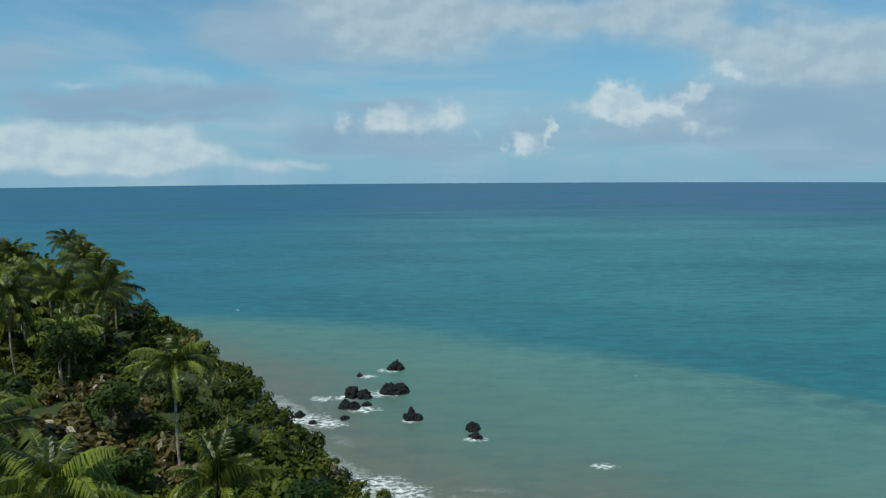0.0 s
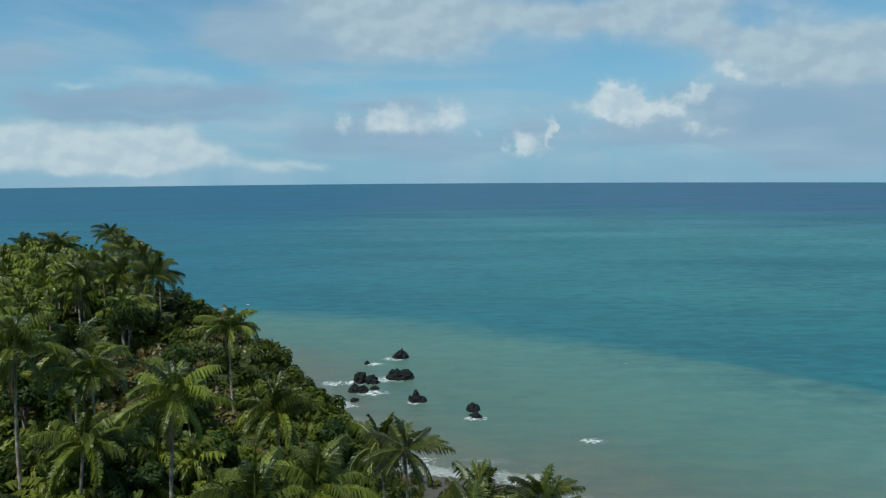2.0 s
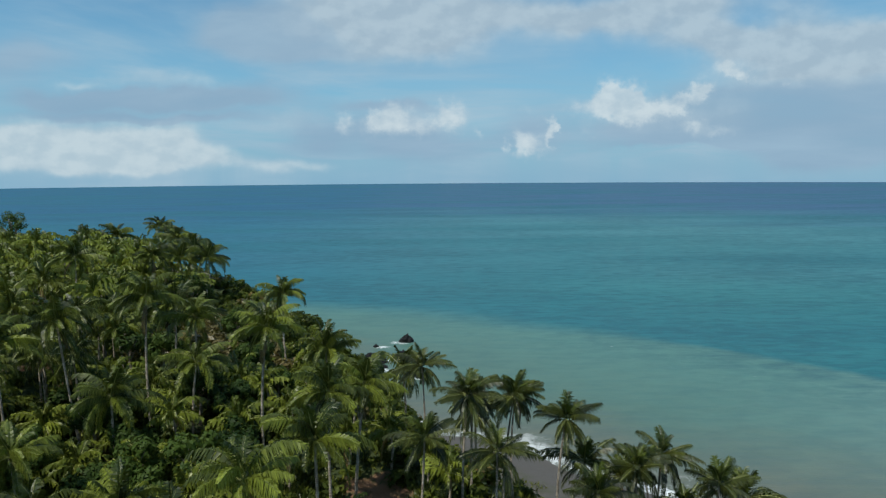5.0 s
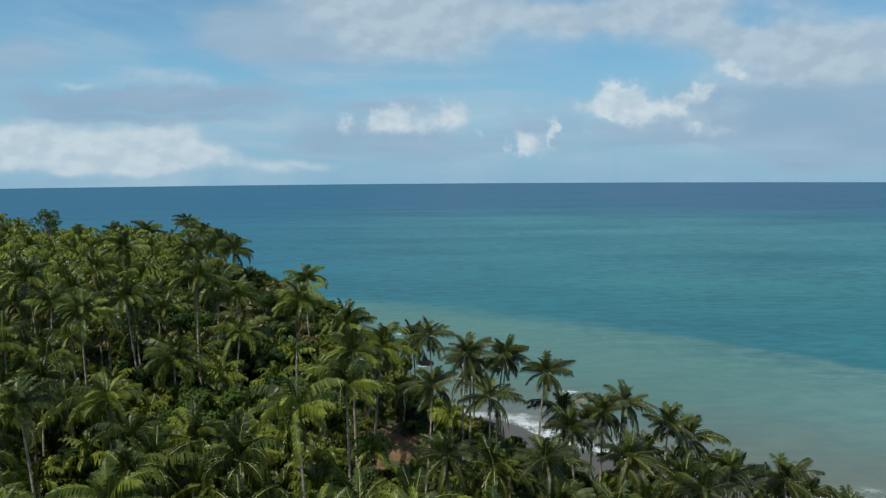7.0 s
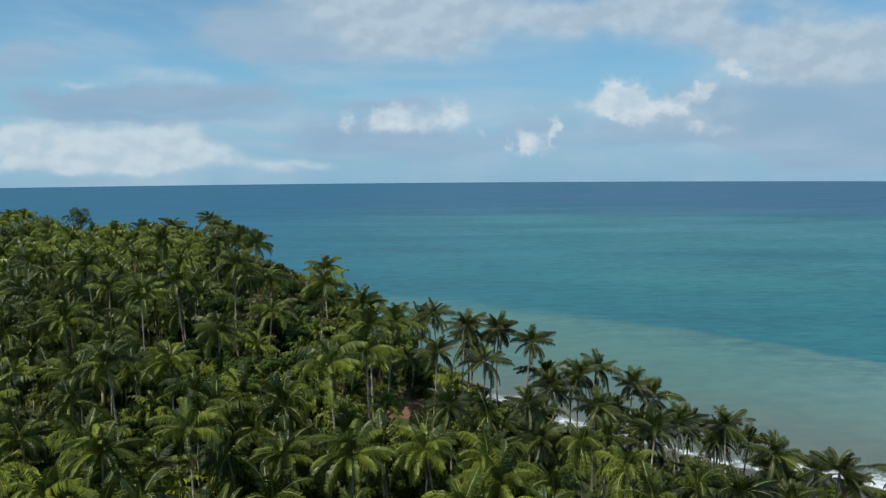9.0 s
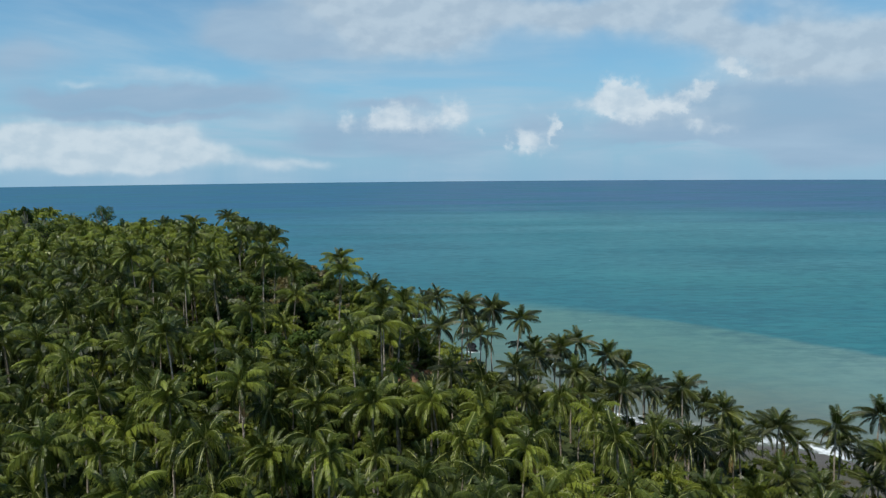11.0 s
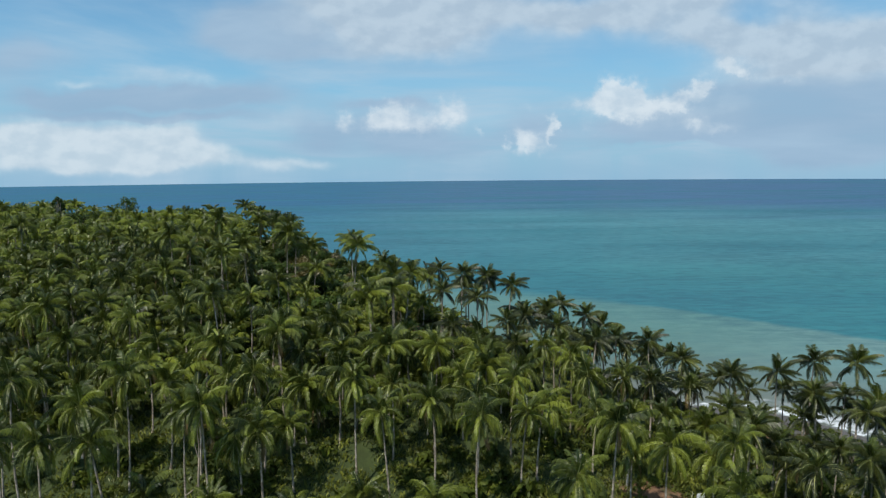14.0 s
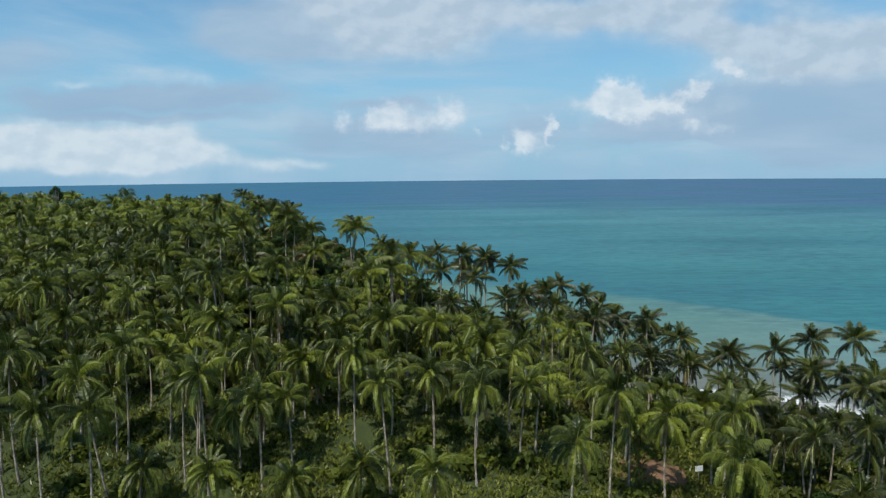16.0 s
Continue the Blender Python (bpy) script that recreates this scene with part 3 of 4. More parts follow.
def crown_poses(rng, style="mop"):
    """Kinds and poses of the leaves of one crown: mops hang close round the trunk, arched crowns spread, torn ones are stiff and blown to one side."""
    rows, w = [], rng.uniform(0, 360)
    if style == "torn":
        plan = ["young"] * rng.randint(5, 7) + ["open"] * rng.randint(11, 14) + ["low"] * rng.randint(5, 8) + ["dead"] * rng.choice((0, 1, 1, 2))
    elif style == "arch":
        plan = ["young"] * rng.randint(3, 5) + ["upper"] * rng.randint(5, 7) + ["arch"] * rng.randint(8, 10) + ["mid"] * rng.randint(2, 4) + ["old"] * rng.randint(1, 3) + ["dead"] * rng.choice((0, 0, 1, 1))
    else:
        plan = ["young"] * rng.randint(3, 4) + ["upper"] * rng.randint(4, 6) + ["mid"] * rng.randint(7, 9) + ["old"] * rng.randint(6, 8) + ["dead"] * rng.choice((0, 0, 1, 1, 2))
    for kind in plan:
        w += 137.5 + rng.uniform(-24, 24)
        if style == "torn":
            w -= 24.0 * math.sin(radians(w))
        drop = {"young": 0.15, "upper": 0.1, "open": 0.05, "low": -0.1, "old": -0.15, "dead": -0.3}.get(kind, 0.0)
        rows.append((kind, rng.randrange(3), pose(0, 0, drop, rng.uniform(-14, 14), rng.uniform(-12, 12), w) @ Matrix.Scale(rng.uniform(0.78, 1.12) * (0.84 if style == "torn" and kind == "young" else 1.0), 4)))
    return rows


def trunk_mesh(height, rng):
    verts, faces = [], []
    bend, turn = rng.uniform(0.02, 0.14) * height, rng.uniform(0, 2 * math.pi)
    pts, radii, n = [], [], 11
    for i in range(n + 1):
        t = i / n
        off = bend * (t ** 1.7 - t * 1.0) * 1.6
        pts.append((off * math.cos(turn), off * math.sin(turn), -1.2 + (height + 1.2) * t))
        radii.append((0.175 - 0.068 * t) + 0.13 * max(0, 1 - t * 7) + rng.uniform(-0.008, 0.008))
    tube(pts, radii, 8, verts, faces)
    return mesh_of("trunk", verts, faces, [BARK], flat=False)


def joined(name, parts, mats):
    """One mesh from several posed meshes that share the same two materials."""
    verts, faces, slots = [], [], []
    for me, m in parts:
        b = len(verts)
        verts += [tuple(m @ q.co) for q in me.vertices]
        for f in me.polygons:
            faces.append(tuple(b + k for k in f.vertices))
            mt = me.materials[f.material_index]
            slots.append(mats.index(mt))
    return mesh_of(name, verts, faces, mats, slots)


HEIGHTS = (6.0, 8.0, 10.0, 12.0, 14.0, 16.5, 20.0, 23.5)
PALM_LABEL = "tall coconut palm with drooping green leaves and pale ringed trunk"
ARCH_LABEL = "tall coconut palm with arching green leaves on the hillside"
TORN_LABEL = "wind-torn coconut palm with dark upright leaves above the shore"


def palm_kind(height, fine, style, rng):
    root = new("palm_tree")
    child("trunk", trunk_mesh(height, rng), root, label="pale grey ringed palm trunk")
    at = Matrix.Translation((0, 0, height))
    rows = crown_poses(rng, style)
    if fine:
        for kind, k, m in rows:
            child("frond", FINE[kind][k], root, at @ m)
    else:
        me = joined("crown", [(COARSE[kind][k], m) for kind, k, m in rows], LEAVES)
        child("crown", me, root, at, "crown of drooping feather leaves")
    tagged(root, TORN_LABEL if style == "torn" else ARCH_LABEL if style == "arch" else PALM_LABEL, "palm tree", "coconut palms on the headland")
    return root


KINDS = {}
for fine in (True, False):
    for style in ("torn", "arch", "mop"):
        for h in HEIGHTS:
            KINDS[fine, style, h] = [palm_kind(h, fine, style, RNG) for _ in range(2)]
PALMS = []


def plant_palm(x, y, crown_z=None, fine=False, size=1.0, tall=None, style="mop"):
    z = lay(x, y)
    want = (crown_z - z) if crown_z is not None else tall
    want = max(4.0, min(26.0, want))
    h = min(HEIGHTS, key=lambda q: abs(q * size - want))
    proto = RNG.choice(KINDS[fine, style, h])
    k = want / h
    turn = pose(0, 0, 0, RNG.gauss(0, 2.4), RNG.gauss(0, 2.4), RNG.uniform(-50, 50) if style == "torn" else RNG.uniform(0, 360))
    off = turn @ Vector((0, 0, want))
    bx, by = x - off.x, y - off.y
    m = Matrix.Translation((bx, by, z + (want - off.z) * 0.5)) @ turn @ Matrix.Diagonal((size, size, k, 1))
    PALMS.append((x, y))
    return copy_thing(proto, m)


# palms that stand out, with the height of their crowns
SHORE_PALMS = [(-3.8, 36.5, 46.9), (1.1, 23, 48), (5.9, 25.3, 47.1), (10.8, 23, 45.5), (-3, 19.3, 45.2), (3.7, 19, 43.9), (-1.4, 10.5, 40.7), (12.7, 17.1, 40.7),
               (20.4, 23.5, 41.5), (25, 20.5, 39.8), (29, 12.9, 37.1), (34.9, 12.4, 36.8), (40.5, 10.5, 33.8), (30.1, 8.6, 32), (50.5, 12.8, 30.2),
               (56.5, 7.9, 32.2), (63.1, 8, 33.8), (65.8, 0.5, 35.8), (65.4, 10.9, 24.6), (67.1, -3.5, 30.5), (44.3, 13.4, 28.4), (18, 12.3, 39.7), (17.4, 4.7, 38.5), (5.9, 17.1, 36), (8,
               5.2, 42.5), (9.3, 3.3, 39), (24, 6.9, 38.5), (6.7, 30.8, 45.6), (17.4, 21.5, 41.1), (59.1, 0.5, 30.7), (71.5, -4, 34.7)]
HILL_PALMS = [(-74, 128.5, 56.4), (-37.8, 40.3, 54.5), (-33.4, 44, 51.2), (-31.3, 38.3, 46.7), (-21.3, 33.6, 52.3), (-26.8, 63.4, 50.6), (-17.2, 47, 45.8), (-51.6,
              89.2, 48.3), (-55.7, 82.4, 54.4), (-9.8, 29.5, 46.9), (-12.6, 16.5, 46), (-16.2, 7.6, 46.8), (-48.9, 29, 52), (-46.5, 36, 52.5), (-37.8,
              30.5, 45.2), (-60, 27, 48), (-60.4, 41.4, 50.7), (-67, 46.5, 53.5), (-121, 76, 54), (-115, 82, 51), (-107.6, 65.5, 43.4), (-85.6, 72.2,
              50.8)]
RIDGE_PALMS = [(-86, 129, 54), (-92.5, 133, 52.3), (-38.1, 49.6, 51.7), (-50.5, 95.5, 52), (-55.5, 94.5, 52.3), (-62, 101, 52.8), (-63.5, 70.5, 55.8), (-99.2, 137.7, 52.4), (-13, 25.5, 47.3), (-60.5, 113, 53.4), (-70, 124, 54.6), (-53, 103.5, 51.6), (-57.5, 107.5, 52.4), (-66, 118.5, 54.1)]
SLOPE_PALMS = [(-43.5, 7.5, 47), (-54.7, 11.6, 36.5), (-29, -4, 43.2), (-38.2, -4.4, 41), (-29.1, 14, 41), (-19.4, -2.4, 39.6), (-11.5, -5.3, 41), (-4, -1.7, 40),
               (3, 0, 37.5), (-73, 7.3, 44.6), (-72.5, 14.2, 44.3), (-66.7, 14.3, 44.2), (-51, 1.8, 39.8), (-65, -0.4, 40.7), (-64.5, 10.6, 42),
               (-25.8, 9.7, 37.8), (-103.7, 63.6, 45), (-95.4, 39, 42.2), (4, -3.8, 36.9)]
BANK_PALMS = [(45, 21, 27), (52, 21, 26.5), (40, 28, 28.5), (61, 14, 27), (56.5, 18, 25.5), (69, 8, 27.5), (49, 27, 24), (33, 25, 32), (30, 31, 30), (72, -6, 31),
              (68, -12, 30), (62, -9, 31), (58.7, 2.3, 26), (69.9, 7.7, 24.5), (71, 1.6, 25), (52.5, -12.1, 27.4), (48.4, -3, 28), (43.3, -3.8, 29.4),
              (54, -15.2, 28), (78, 10, 25), (66, 15, 24), (46, 3, 28), (52, 5, 25)]
NEAR_PALMS = [(-51.7, -30.4, 36.2), (-46.1, -29.3, 35.5), (-47.6, -16.7, 39.9), (-42.6, -14.2, 38.2), (-34, -24.8, 38.5), (-27, -23.8, 34.7), (-24.3, -19, 33.7),
              (-62.2, -18.8, 40.2), (-50.3, -23.3, 38), (-15.3, -16.4, 39.1), (-11.1, -22, 36.5), (-4.6, -17.4, 36.2), (2.1, -22.3, 36), (8.5, -20.2,
              35.4), (12.2, -35.6, 33.9), (18.6, -28.3, 37.1), (26.1, -25, 32.9), (35.1, -17.9, 28), (29.5, -38, 32.6)]
FRONT_PALMS = [(57, -20, 26.7), (30.6, -10, 31.2), (22.2, -22, 31), (62, -16, 26.2), (14.4, -7.8, 29.6), (-25.3, -10.1,
               36.4), (50, -28, 32.2), (56, -23, 31.2), (46, -20, 28.2), (-60, -26, 34.7), (-41, -27, 27.2), (-30.5, -32, 29.2), (-13.5, -26, 26.7),
               (-4, -31, 28.7), (-21.5, -30, 26.7)]
MIXED_PALMS = [(34.1, -26.3, 33.5), (39.7, -3.2, 26.4), (50.7, -27.6, 29), (7.7, -10.7, 37.2), (-64, -10, 37.6), (-68, 33.2, 45.7), (-63.2, 32.5, 39.6), (-39.9, 16.9, 44.6),
               (-37.2, -22, 37), (-23.9, 13, 39.8), (-37.2, 5.7, 33.5), (-23.5, -11, 36.6), (-82.6, 18.4, 36), (-88, 22.5, 40.5)]
for rows in (MIXED_PALMS, SHORE_PALMS, HILL_PALMS, RIDGE_PALMS, SLOPE_PALMS, BANK_PALMS, NEAR_PALMS, FRONT_PALMS):
    for x, y, cz in rows:
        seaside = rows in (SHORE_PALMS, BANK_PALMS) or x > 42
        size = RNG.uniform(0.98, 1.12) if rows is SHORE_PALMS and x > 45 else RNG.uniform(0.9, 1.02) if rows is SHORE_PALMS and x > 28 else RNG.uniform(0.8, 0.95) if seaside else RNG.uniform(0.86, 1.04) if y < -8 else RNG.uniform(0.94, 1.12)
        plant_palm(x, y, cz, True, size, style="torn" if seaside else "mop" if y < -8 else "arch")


def scatter(count, box, gap, rule):
    """Free spots for palms, none nearer than the gap to another."""
    x0, x1, y0, y1 = box
    spots = []
    for _ in range(count * 50):
        x, y = RNG.uniform(x0, x1), RNG.uniform(y0, y1)
        if rule(x, y) and all((x - a) ** 2 + (y - b) ** 2 > gap * gap for a, b in PALMS):
            spots.append((x, y))
            PALMS.append((x, y))
            if len(spots) >= count:
                break
    return spots


def wooded(x, y):
    """Where palms stand: behind the bank, off the bare patches and off the scrub of the seaward flank."""
    s, d = coast(x, y)
    lim = 81.0 if 46 < s < 140 else (70.0 if s <= 46 else 80.0 - 32.0 * smooth((s - 140.0) / 45.0))
    if not lim < d < 240:
        return False
    if math.hypot(x + 10, y - 30) < 7 or math.hypot(x - 35, y + 10) < 12 or math.hypot(x + 44, y - 71) < 12 or math.hypot((x + 34) / 18.0, (y - 50) / 14.0) < 1 or (-46 < x < -8 and 13 < y < 46) or (-24 < x < -2 and 8 < y < 36):
        return False
    return not (y > 46 and x > -32)


NEAR_SPOTS = scatter(18, (-6, 42, -10, 34), 3.9, lambda x, y: wooded(x, y) and coast(x, y)[1] < 100)
NEAR_SPOTS += scatter(14, (42, 74, -38, -12), 3.6, lambda x, y: 60 < coast(x, y)[1] < 110)
NEAR_SPOTS += scatter(88, (-112, 46, -20, 80), 4.9, wooded)
for x, y in NEAR_SPOTS:
    PALMS.remove((x, y))
    plant_palm(x, y, None, False, RNG.uniform(0.85, 1.1), RNG.uniform(8.5, 12.5) - (1.5 if y > 45 else 0.0) - (1.8 if coast(x, y)[1] < 95 else 0.0), style="torn" if coast(x, y)[1] < 112 and x > 38 or coast(x, y)[1] < 95 and coast(x, y)[0] > 130 else "mop" if y < 12 else "arch")
for row in KINDS.values():
    for ob in row:
        for o in (*ob.children_recursive, ob):
            bpy.data.objects.remove(o)


def grove(name, label, category, rows, leaves, style, seed):
    """Palms too small or too hidden to pick apart, as one mass. Rows: place, height of the trunk and size of the crown."""
    rng = random.Random(seed)
    crowns = [joined("crown", [(leaves[kind][k], m) for kind, k, m in crown_poses(rng, style)], LEAVES) for _ in range(5)]
    verts, faces, slots = [], [], []
    for x, y, h, k in rows:
        z, me = lay(x, y), rng.choice(crowns)
        m = np.array(pose(x, y, z + h, 0, 0, rng.uniform(0, 360)) @ Matrix.Scale(k, 4))
        co = np.empty(len(me.vertices) * 3)
        me.vertices.foreach_get("co", co)
        b = len(verts)
        verts += [tuple(q) for q in co.reshape(-1, 3) @ m[:3, :3].T + m[:3, 3]]
        faces += [tuple(b + i for i in f.vertices) for f in me.polygons]
        slots += [f.material_index for f in me.polygons]
        n0 = len(faces)
        tube([(x, y, z - 1), (x + 0.3, y, z + h * 0.5), (x, y, z + h)], [0.2, 0.14, 0.11], 5, verts, faces)
        slots += [len(LEAVES)] * (len(faces) - n0)
    ob = new(name, mesh_of(name, verts, faces, [*LEAVES, BARK], slots))
    tagged(ob, label, category, kind="stuff")


GR = random.Random(77)
rows = [(x, y, GR.uniform(8.5, 12.0) - (1.5 if coast(x, y)[1] < 95 else 0.0), GR.uniform(0.85, 1.1)) for x, y in scatter(75, (-112, 44, -18, 60), 4.4, wooded)]
grove("palm_stand", "close stand of coconut palms half hidden between taller ones", "palm grove", rows, COARSE, "mop", 78)
rows = [(x, y, GR.uniform(3.0, 5.5), GR.uniform(0.7, 0.95)) for x, y in scatter(95, (-74, 30, -8, 50), 3.2, lambda x, y: coast(x, y)[1] > 84 and math.hypot(x + 9, y - 27) > 6)]
grove("young_palms", "low young coconut palms between the trunks of the slope", "palm grove", rows, FAR, "arch", 79)
rows = [(x, y, GR.uniform(7.5, 11.0) - (2.5 if coast(x, y)[1] < 88 else 0.0) - (6.5 * math.exp(-((x + 132.0) / 28.0) ** 4) if y > 112 else 0.0), GR.uniform(0.85, 1.15))
        for x, y in scatter(300, (-215, -36, 58, 185), 4.0, wooded)]
grove("palm_grove", "dense distant grove of coconut palms over the ridge", "palm grove", rows, FAR, "arch", 77)

# ---------------------------------------------------------------- bushes and ground cover


def leaf_cloud(name, blobs, count, size, mat, rng):
    """Many small leaves over several lumps, with gaps and an uneven outline."""
    verts, faces = [], []
    weights = [b[3] ** 2 for b in blobs]
    for _ in range(count):
        cx, cy, cz, r = rng.choices(blobs, weights)[0]
        n = Vector((rng.gauss(0, 1), rng.gauss(0, 1), rng.gauss(0.25, 1))).normalized()
        q = Vector((cx, cy, cz)) + n * r * (rng.uniform(0.55, 1.0) ** 0.5) * (1 + 0.25 * noise.noise(n * 2.3 + Vector((cx, cy, cz))))
        t = (n.orthogonal().normalized() * math.cos(k := rng.uniform(0, 6.28)) + n.cross(n.orthogonal().normalized()) * math.sin(k))
        t = (t + n * rng.uniform(-0.3, 0.7)).normalized()
        b = t.cross(n).normalized()
        a = size * rng.uniform(0.6, 1.3)
        i = len(verts)
        verts += [tuple(q - t * a), tuple(q + b * a * 0.45), tuple(q + t * a), tuple(q - b * a * 0.45)]
        faces.append((i, i + 1, i + 2, i + 3))
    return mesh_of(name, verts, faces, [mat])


def bush_meshes():
    rng = random.Random(21)
    out = []
    for i in range(7):
        blobs = [(rng.uniform(-1.2, 1.2), rng.uniform(-1.2, 1.2), rng.uniform(0.2, 1.2), rng.uniform(0.55, 1.0)) for _ in range(7)]
        out.append(leaf_cloud("bush", blobs, 430, 0.285, BUSH if i < 6 else DRY, rng))
    low = [leaf_cloud("bush", [(rng.uniform(-1.2, 1.2), rng.uniform(-1.2, 1.2), rng.uniform(0.2, 1.2), rng.uniform(0.55, 1.0)) for _ in range(7)],
                      150, 0.46, BUSH if i < 6 else DRY, rng) for i in range(7)]
    return out, low


BR = random.Random(5)
BUSHES, LOW_BUSHES = bush_meshes()


def dry_ground(x, y):
    return math.hypot(x + 44, y - 70) < 11 or noise.noise((x / 14.0, y / 14.0, 4.0)) > 0.42


def bush_spots(count, box, rule, gap):
    x0, x1, y0, y1 = box
    spots = []
    for _ in range(count * 40):
        x, y = BR.uniform(x0, x1), BR.uniform(y0, y1)
        if rule(x, y) and all((x - a) ** 2 + (y - b) ** 2 > gap * gap for a, b in spots):
            spots.append((x, y))
            if len(spots) >= count:
                break
    return spots


def bush_pose(x, y, low, high):
    k = BR.uniform(low, high)
    return pose(x, y, lay(x, y) - 0.25, 0, 0, BR.uniform(0, 360)) @ Matrix.Diagonal((k, k, k * BR.uniform(0.7, 1.1), 1))


def on_flank(x, y):
    s, d = coast(x, y)
    return 24 < d < 88 and s < 150


def clear(x, y):
    return math.hypot(x + 8.8, y - 30.0) > 3.9 and math.hypot(x - 29, y + 17.5) > 3.0


for x, y in bush_spots(295, (-95, 15, 36, 150), on_flank, 2.3):
    dry = dry_ground(x, y)
    ob = new("bush", BUSHES[6] if dry else BR.choice(BUSHES[:6]))
    ob.matrix_basis = bush_pose(x, y, 0.9, 1.6)
    tagged(ob, "dry reddish-brown scrub on the open slope" if dry else "dense dark green shrub on the overgrown slope", "bush", "shrubs of the seaward slope")


def thicket():
    """The rest of the undergrowth between the trunks."""
    verts, faces, slots = [], [], []
    mats = [BUSH, DRY]
    spots = bush_spots(380, (-110, 75, -45, 90), lambda x, y: (14 if coast(x, y)[0] > 110 else 34) < coast(x, y)[1] < 215 and clear(x, y) and not (on_flank(x, y) and y > 36), 2.6)
    spots += bush_spots(90, (-110, -5, 60, 215), lambda x, y: 18 < coast(x, y)[1] < 64 and coast(x, y)[0] < 110, 3.0)
    spots += bush_spots(260, (-62, 2, 6, 72), lambda x, y: coast(x, y)[1] > 70 and clear(x, y), 2.4)
    spots += bush_spots(400, (18, 112, -25, 78), lambda x, y: 8 + shore_bend(coast(x, y)[0]) < coast(x, y)[1] < 68 and coast(x, y)[0] > 110, 2.4)
    spots += bush_spots(170, (-75, 6, 40, 128), lambda x, y: 45 < coast(x, y)[1] < 100, 2.4)
    spots += bush_spots(90, (-60, 66, -42, -8), lambda x, y: clear(x, y), 2.6)
    for x, y in spots:
        me = LOW_BUSHES[6] if dry_ground(x, y) else BR.choice(LOW_BUSHES[:6])
        m = np.array(bush_pose(x, y, 0.6, 1.5))
        co = np.empty(len(me.vertices) * 3)
        me.vertices.foreach_get("co", co)
        b = len(verts)
        verts += [tuple(q) for q in co.reshape(-1, 3) @ m[:3, :3].T + m[:3, 3]]
        faces += [tuple(b + i for i in f.vertices) for f in me.polygons]
        slots += [mats.index(me.materials[0])] * len(me.polygons)
    ob = new("thicket", mesh_of("thicket", verts, faces, mats, slots))
    tagged(ob, "tangled green undergrowth between the palm trunks", "undergrowth", kind="stuff")


thicket()


def broadleaf(x, y, height, spread, rng, label):
    """A tree with a forked trunk, limbs and a loose crown."""
    root = new("broadleaf_tree")
    root.matrix_basis = pose(x, y, lay(x, y))
    verts, faces = [], []
    top = Vector((rng.uniform(-0.4, 0.4), rng.uniform(-0.4, 0.4), height * 0.5))
    tube([(0, 0, -0.8), tuple(top * 0.5), tuple(top)], [height * 0.035, height * 0.026, height * 0.02], 7, verts, faces)
    blobs = []
    for i in range(9):
        w, r = i * 2.4 + rng.uniform(-0.4, 0.4), spread * rng.uniform(0.25, 0.75)
        tip = Vector((math.cos(w) * r, math.sin(w) * r, height * rng.uniform(0.58, 0.92)))
        tube([tuple(top * rng.uniform(0.7, 1.0)), tuple(top.lerp(tip, 0.55) + Vector((0, 0, 0.3))), tuple(tip)], [height * 0.014, height * 0.009, height * 0.004], 5, verts, faces)
        blobs.append((tip.x, tip.y, tip.z, spread * rng.uniform(0.28, 0.45)))
    child("trunk", mesh_of("trunk", verts, faces, [WOOD], flat=False), root, label="grey branching trunk")
    child("crown", leaf_cloud("crown", blobs, 1500, 0.31, TREE, rng), root, label="loose dark green crown")
    tagged(root, label, "tree", "broadleaf trees")


TR = random.Random(15)
for x, y in bush_spots(26, (-120, -30, 15, 125), lambda x, y: coast(x, y)[1] > 80, 7.0):
    broadleaf(x, y, TR.uniform(6.5, 10.5), TR.uniform(2.6, 4.2), TR, "leafy broadleaf tree with a rounded green crown among the palms")
for x, y, h, w in ((-128, 152, 16, 4.8), (-139, 125, 18.5, 2.6), (-128, 118, 10, 4.5), (-13, 57, 5.5, 2.6), (-9.5, 60, 4.5, 2.2), (-27, 25.5, 8, 3.6), (-23.5, 27, 7, 3.2),
                   (-33, 43, 8, 3.6), (-28, 40, 7.5, 3.2), (-41, 38, 7, 3.4), (-36, 31, 6.5, 3.4), (-46, 29, 6, 3.2), (-25, 33, 5.5, 3), (-50, 45, 6.5, 3.2), (-45, 20, 5.5, 3), (-29, 49, 6.5, 3), (-31, 21, 7, 3.4), (-37, 24, 6.5, 3), (-20, 21, 6, 2.8), (-36, 68, 7, 3.2), (-44, 58, 6, 3.2), (-104, 118, 10, 4), (9, 8, 6, 3), (-60, 28, 7, 3.4),
                   (-38, 50, 5, 3), (-30, 57, 5.5, 3), (-43, 46, 5, 2.8), (-25, 51, 5, 2.8), (-33, 46, 4.5, 2.6), (58, -17, 8, 4), (64, -22, 9, 4.5), (59, -29, 8, 4), (67, -9, 7, 3.6), (52, -14, 6, 3), (47, -36, 8, 4), (43, -40, 7, 4), (51, -33, 9, 4.4), (54, -38, 9, 4.4), (46, -30, 7, 3.6)):
    broadleaf(x, y, h, w, TR, "spreading broadleaf tree with dark green leaves among the palms")


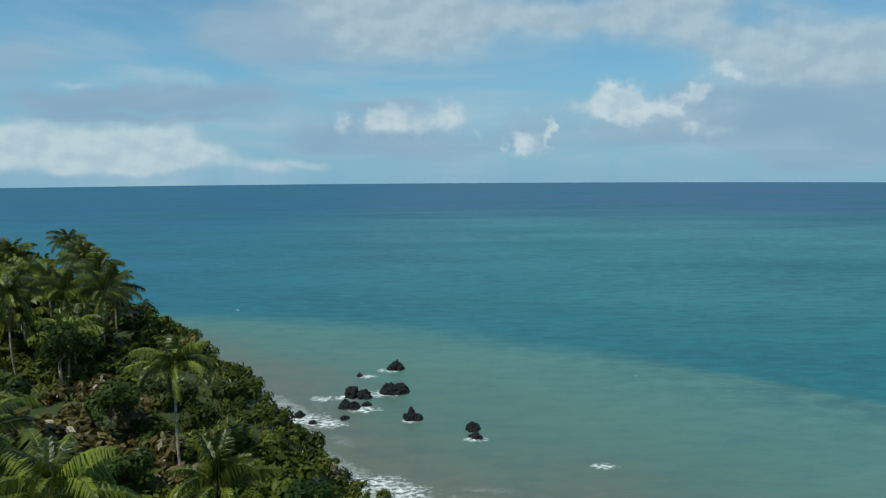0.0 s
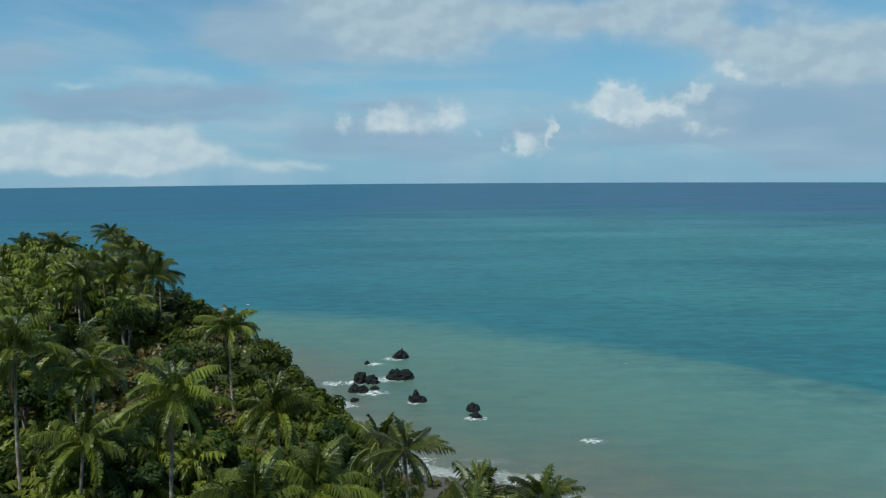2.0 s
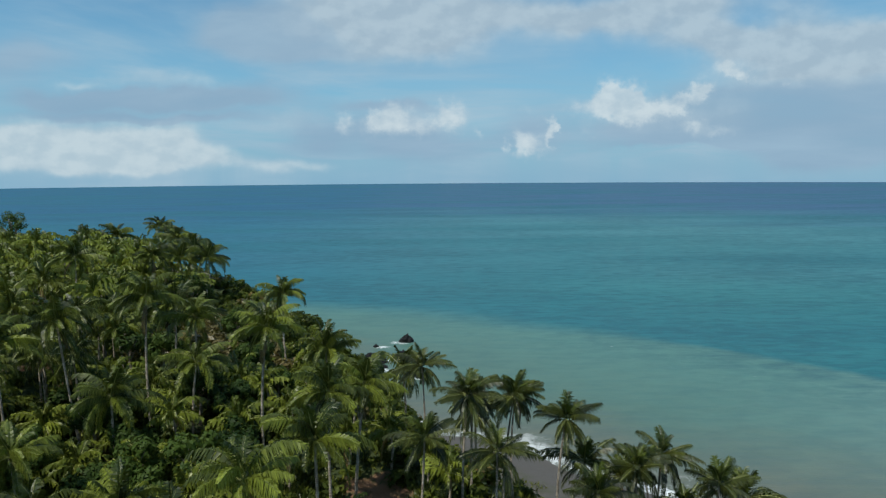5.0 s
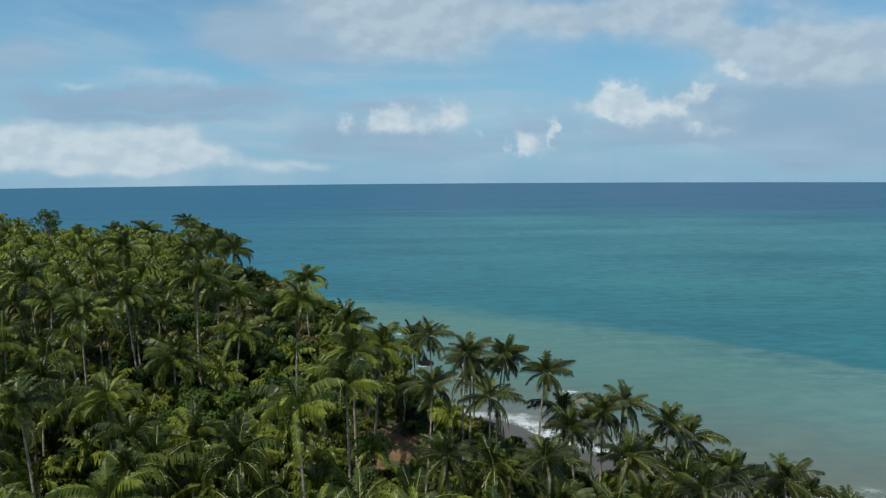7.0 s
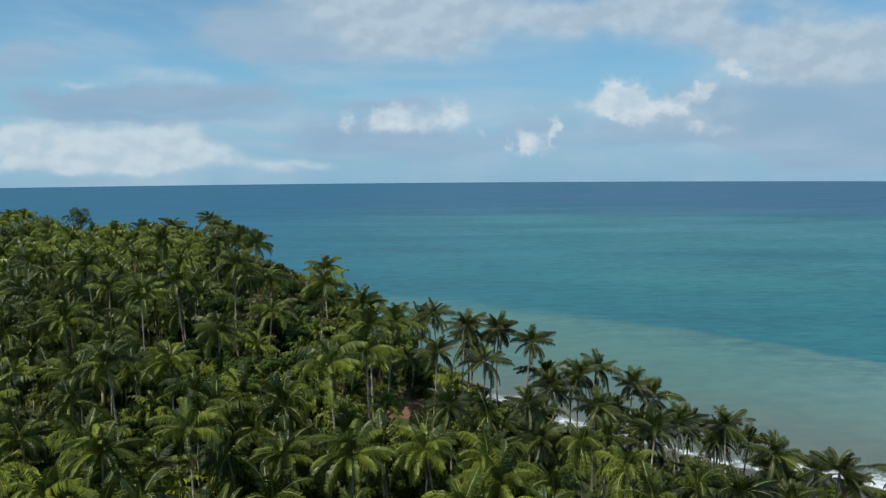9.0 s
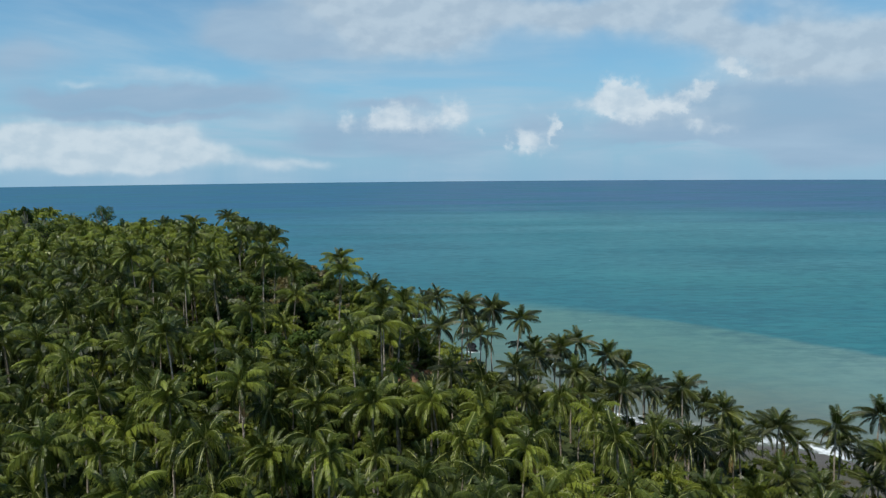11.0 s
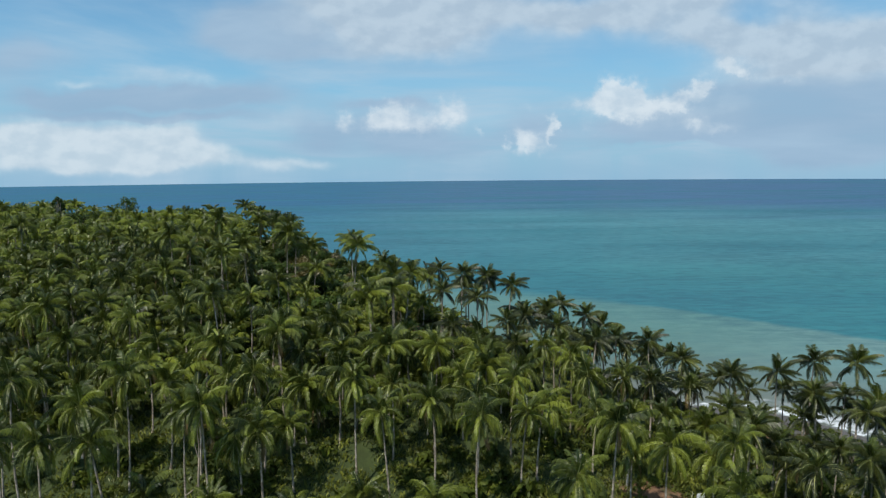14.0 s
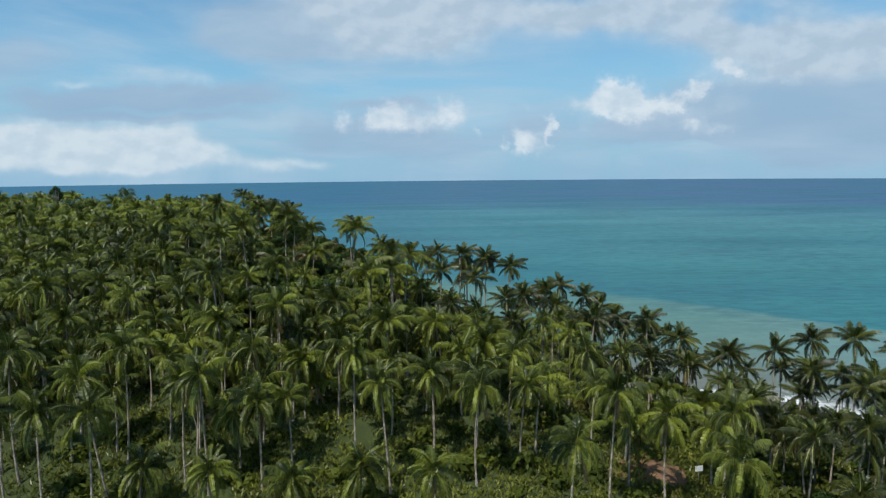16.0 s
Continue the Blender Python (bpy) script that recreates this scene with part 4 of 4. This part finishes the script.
def ground_cover(count, box):
    rng = random.Random(count)
    verts, faces = [], []
    x0, x1, y0, y1 = box
    made = 0
    while made < count:
        x, y = rng.uniform(x0, x1), rng.uniform(y0, y1)
        s, d = coast(x, y)
        if d < 26 or d > 215 or not clear(x, y):
            continue
        if noise.noise((x / 6, y / 6, 9.0)) < -0.3:
            continue
        z = lay(x, y)
        made += 1
        for _ in range(3):
            w, a, tall = rng.uniform(0, 6.28), rng.uniform(0.10, 0.32), rng.uniform(0.35, 1.0)
            i = len(verts)
            dx, dy = math.cos(w) * a, math.sin(w) * a
            lx, ly = rng.uniform(-0.7, 0.7), rng.uniform(-0.7, 0.7)
            verts += [(x - dx * 0.4, y - dy * 0.4, z - 0.1), (x + dx * 0.6 + lx * 0.5, y + dy * 0.6 + ly * 0.5, z + tall * 0.55),
                      (x + lx, y + ly, z + tall * 0.9), (x - dx * 0.6 + lx * 0.5, y - dy * 0.6 + ly * 0.5, z + tall * 0.55)]
            faces.append((i, i + 1, i + 2, i + 3))
            x += rng.uniform(-0.5, 0.5)
            y += rng.uniform(-0.5, 0.5)
    ob = new("undergrowth", mesh_of("undergrowth", verts, faces, [GRASS]))
    tagged(ob, "patchy green and yellow grass under the palms", "grass", kind="stuff")


ground_cover(19000, (-112, 75, -45, 30))
ground_cover(8000, (-110, 20, 30, 115))
ground_cover(2600, (26, 60, -38, -10))
ground_cover(7500, (-60, 66, -44, -6))
ground_cover(2400, (-26, -3, 10, 32))

# ---------------------------------------------------------------- sea rocks


def sea_rock(x, y, wide, deep, high, peak, seed, turn):
    """A jagged black rock: ridged, with a leaning peak, its foot under water."""
    bm = bmesh.new()
    bmesh.ops.create_icosphere(bm, subdivisions=4, radius=1.0)
    off = Vector((seed * 3.1, seed * 1.7, seed * 0.9))
    for q in bm.verts:
        n = q.co.normalized()
        ridge = abs(noise.noise(n * 1.3 + off)) * 0.62 + abs(noise.noise(n * 2.7 + off)) * 0.26 + noise.noise(n * 7.0 + off) * 0.06
        r = 1.12 - ridge
        up = max(0.0, n.z)
        q.co = Vector((n.x * r * wide * 1.25 * (1 - 0.15 * up), n.y * r * deep * 1.2 * (1 - 0.15 * up), n.z * r * high if n.z > 0 else n.z * r * 0.9))
        pull = math.exp(-((n.x - 0.35 * math.cos(seed)) ** 2 + (n.y - 0.35 * math.sin(seed)) ** 2) / 0.22) * up
        q.co.z += 0.75 * peak * pull * r
    me = bpy.data.meshes.new("sea_rock")
    bm.to_mesh(me)
    bm.free()
    me.materials.append(ROCK)
    ob = new("sea_rock", me)
    ob.matrix_basis = pose(x, y, -0.15, 0, 0, turn)
    return tagged(ob, "jagged wet black rock standing in the surf", "rock", "rocks off the headland")


for i, row in enumerate(((-17.4, 227.5, 2.6, 2.4, 2.8, 1.4), (-29.3, 219.5, 1.0, 1.0, 1.2, 0.8), (-17.6, 202.4, 2.8, 2.6, 3.2, 1.0), (-14.2, 202.2, 2.6, 2.4, 3.0, 0.5),
                         (-28.8, 199, 2.6, 2.6, 3.6, 1.2), (-25.4, 198, 2.4, 2.2, 2.4, 0.5), (-29.6, 189.2, 1.9, 1.8, 2.0, 1.0), (-27.0, 188.8, 1.7, 1.6, 2.0, 0.9),
                         (-23.6, 191, 1.4, 1.2, 1.0, 0.3), (-28.6, 180, 1.5, 1.3, 1.0, 0.2), (-10.0, 179.6, 1.9, 1.7, 2.4, 2.6), (-7.9, 179.3, 1.5, 1.4, 1.9, 0.3),
                         (7.7, 171.6, 1.9, 1.8, 2.2, 0.4), (8.2, 166.2, 1.7, 1.4, 1.2, 0.3), (-37, 177, 1.2, 1.2, 0.9, 0.2), (-42, 182, 1.6, 1.5, 1.6, 0.4))):
    sea_rock(*row, i * 1.3 + 0.4, i * 67)

# ---------------------------------------------------------------- small things


def white_board():
    """A blank white board on a thin post."""
    x, y = 33.2, -18.0
    root = new("notice_board")
    root.matrix_basis = pose(x, y, lay(x, y), 0, 0, 12)
    verts, faces = [], []
    tube([(0, 0, -0.4), (0, 0, 1.6), (0.02, 0, 2.9)], [0.05, 0.05, 0.04], 6, verts, faces)
    child("post", mesh_of("post", verts, faces, [WOOD]), root, label="thin weathered wooden post")
    bm = bmesh.new()
    bmesh.ops.create_cube(bm, size=1.0, matrix=pose(0, -0.08, 2.3) @ Matrix.Diagonal((1.2, 0.05, 0.8, 1)))
    bmesh.ops.bevel(bm, geom=bm.edges[:], offset=0.015, segments=1, affect="EDGES")
    me = bpy.data.meshes.new("board")
    bm.to_mesh(me)
    bm.free()
    m, gr = material("white_board_paint")
    pos = gr.add("ShaderNodeTexCoord").outputs["Object"]
    output(gr, finish(gr, Base_Color=gr.mix(gr.noise(pos, 3.0, 5.0), (0.62, 0.63, 0.62), (0.82, 0.82, 0.80)), Roughness=0.6))
    me.materials.append(m)
    child("board", me, root, label="blank white painted board")
    tagged(root, "blank white board on a thin wooden post in a clearing", "sign")


white_board()


def bare_tree():
    """A tall bare trunk that forks near the top, with one crooked side branch."""
    x, y = -35.2, -24.0
    verts, faces = [], []
    tube([(0, 0, -0.4), (0.12, 0, 3.0), (0.05, 0.1, 6.0), (0.3, 0.1, 9.2)], [0.20, 0.16, 0.14, 0.11], 8, verts, faces)
    tube([(0.28, 0.1, 8.9), (-0.1, 0.1, 10.6), (-0.55, 0.0, 13.2)], [0.09, 0.07, 0.03], 6, verts, faces)
    tube([(0.28, 0.1, 9.0), (0.35, 0.2, 11.0), (0.25, 0.1, 12.6), (0.55, 0.1, 14.0)], [0.09, 0.07, 0.055, 0.025], 6, verts, faces)
    tube([(0.08, 0.1, 5.6), (-0.9, 0.0, 4.6), (-1.7, -0.2, 4.0), (-2.1, -0.2, 2.9), (-3.0, -0.3, 1.8)], [0.06, 0.08, 0.09, 0.07, 0.05], 6, verts, faces)
    ob = new("dead_tree", mesh_of("dead_tree", verts, faces, [WOOD], flat=False))
    ob.matrix_basis = pose(x, y, lay(x, y))
    tagged(ob, "tall bare dead tree with a pale forked trunk", "tree")


bare_tree()
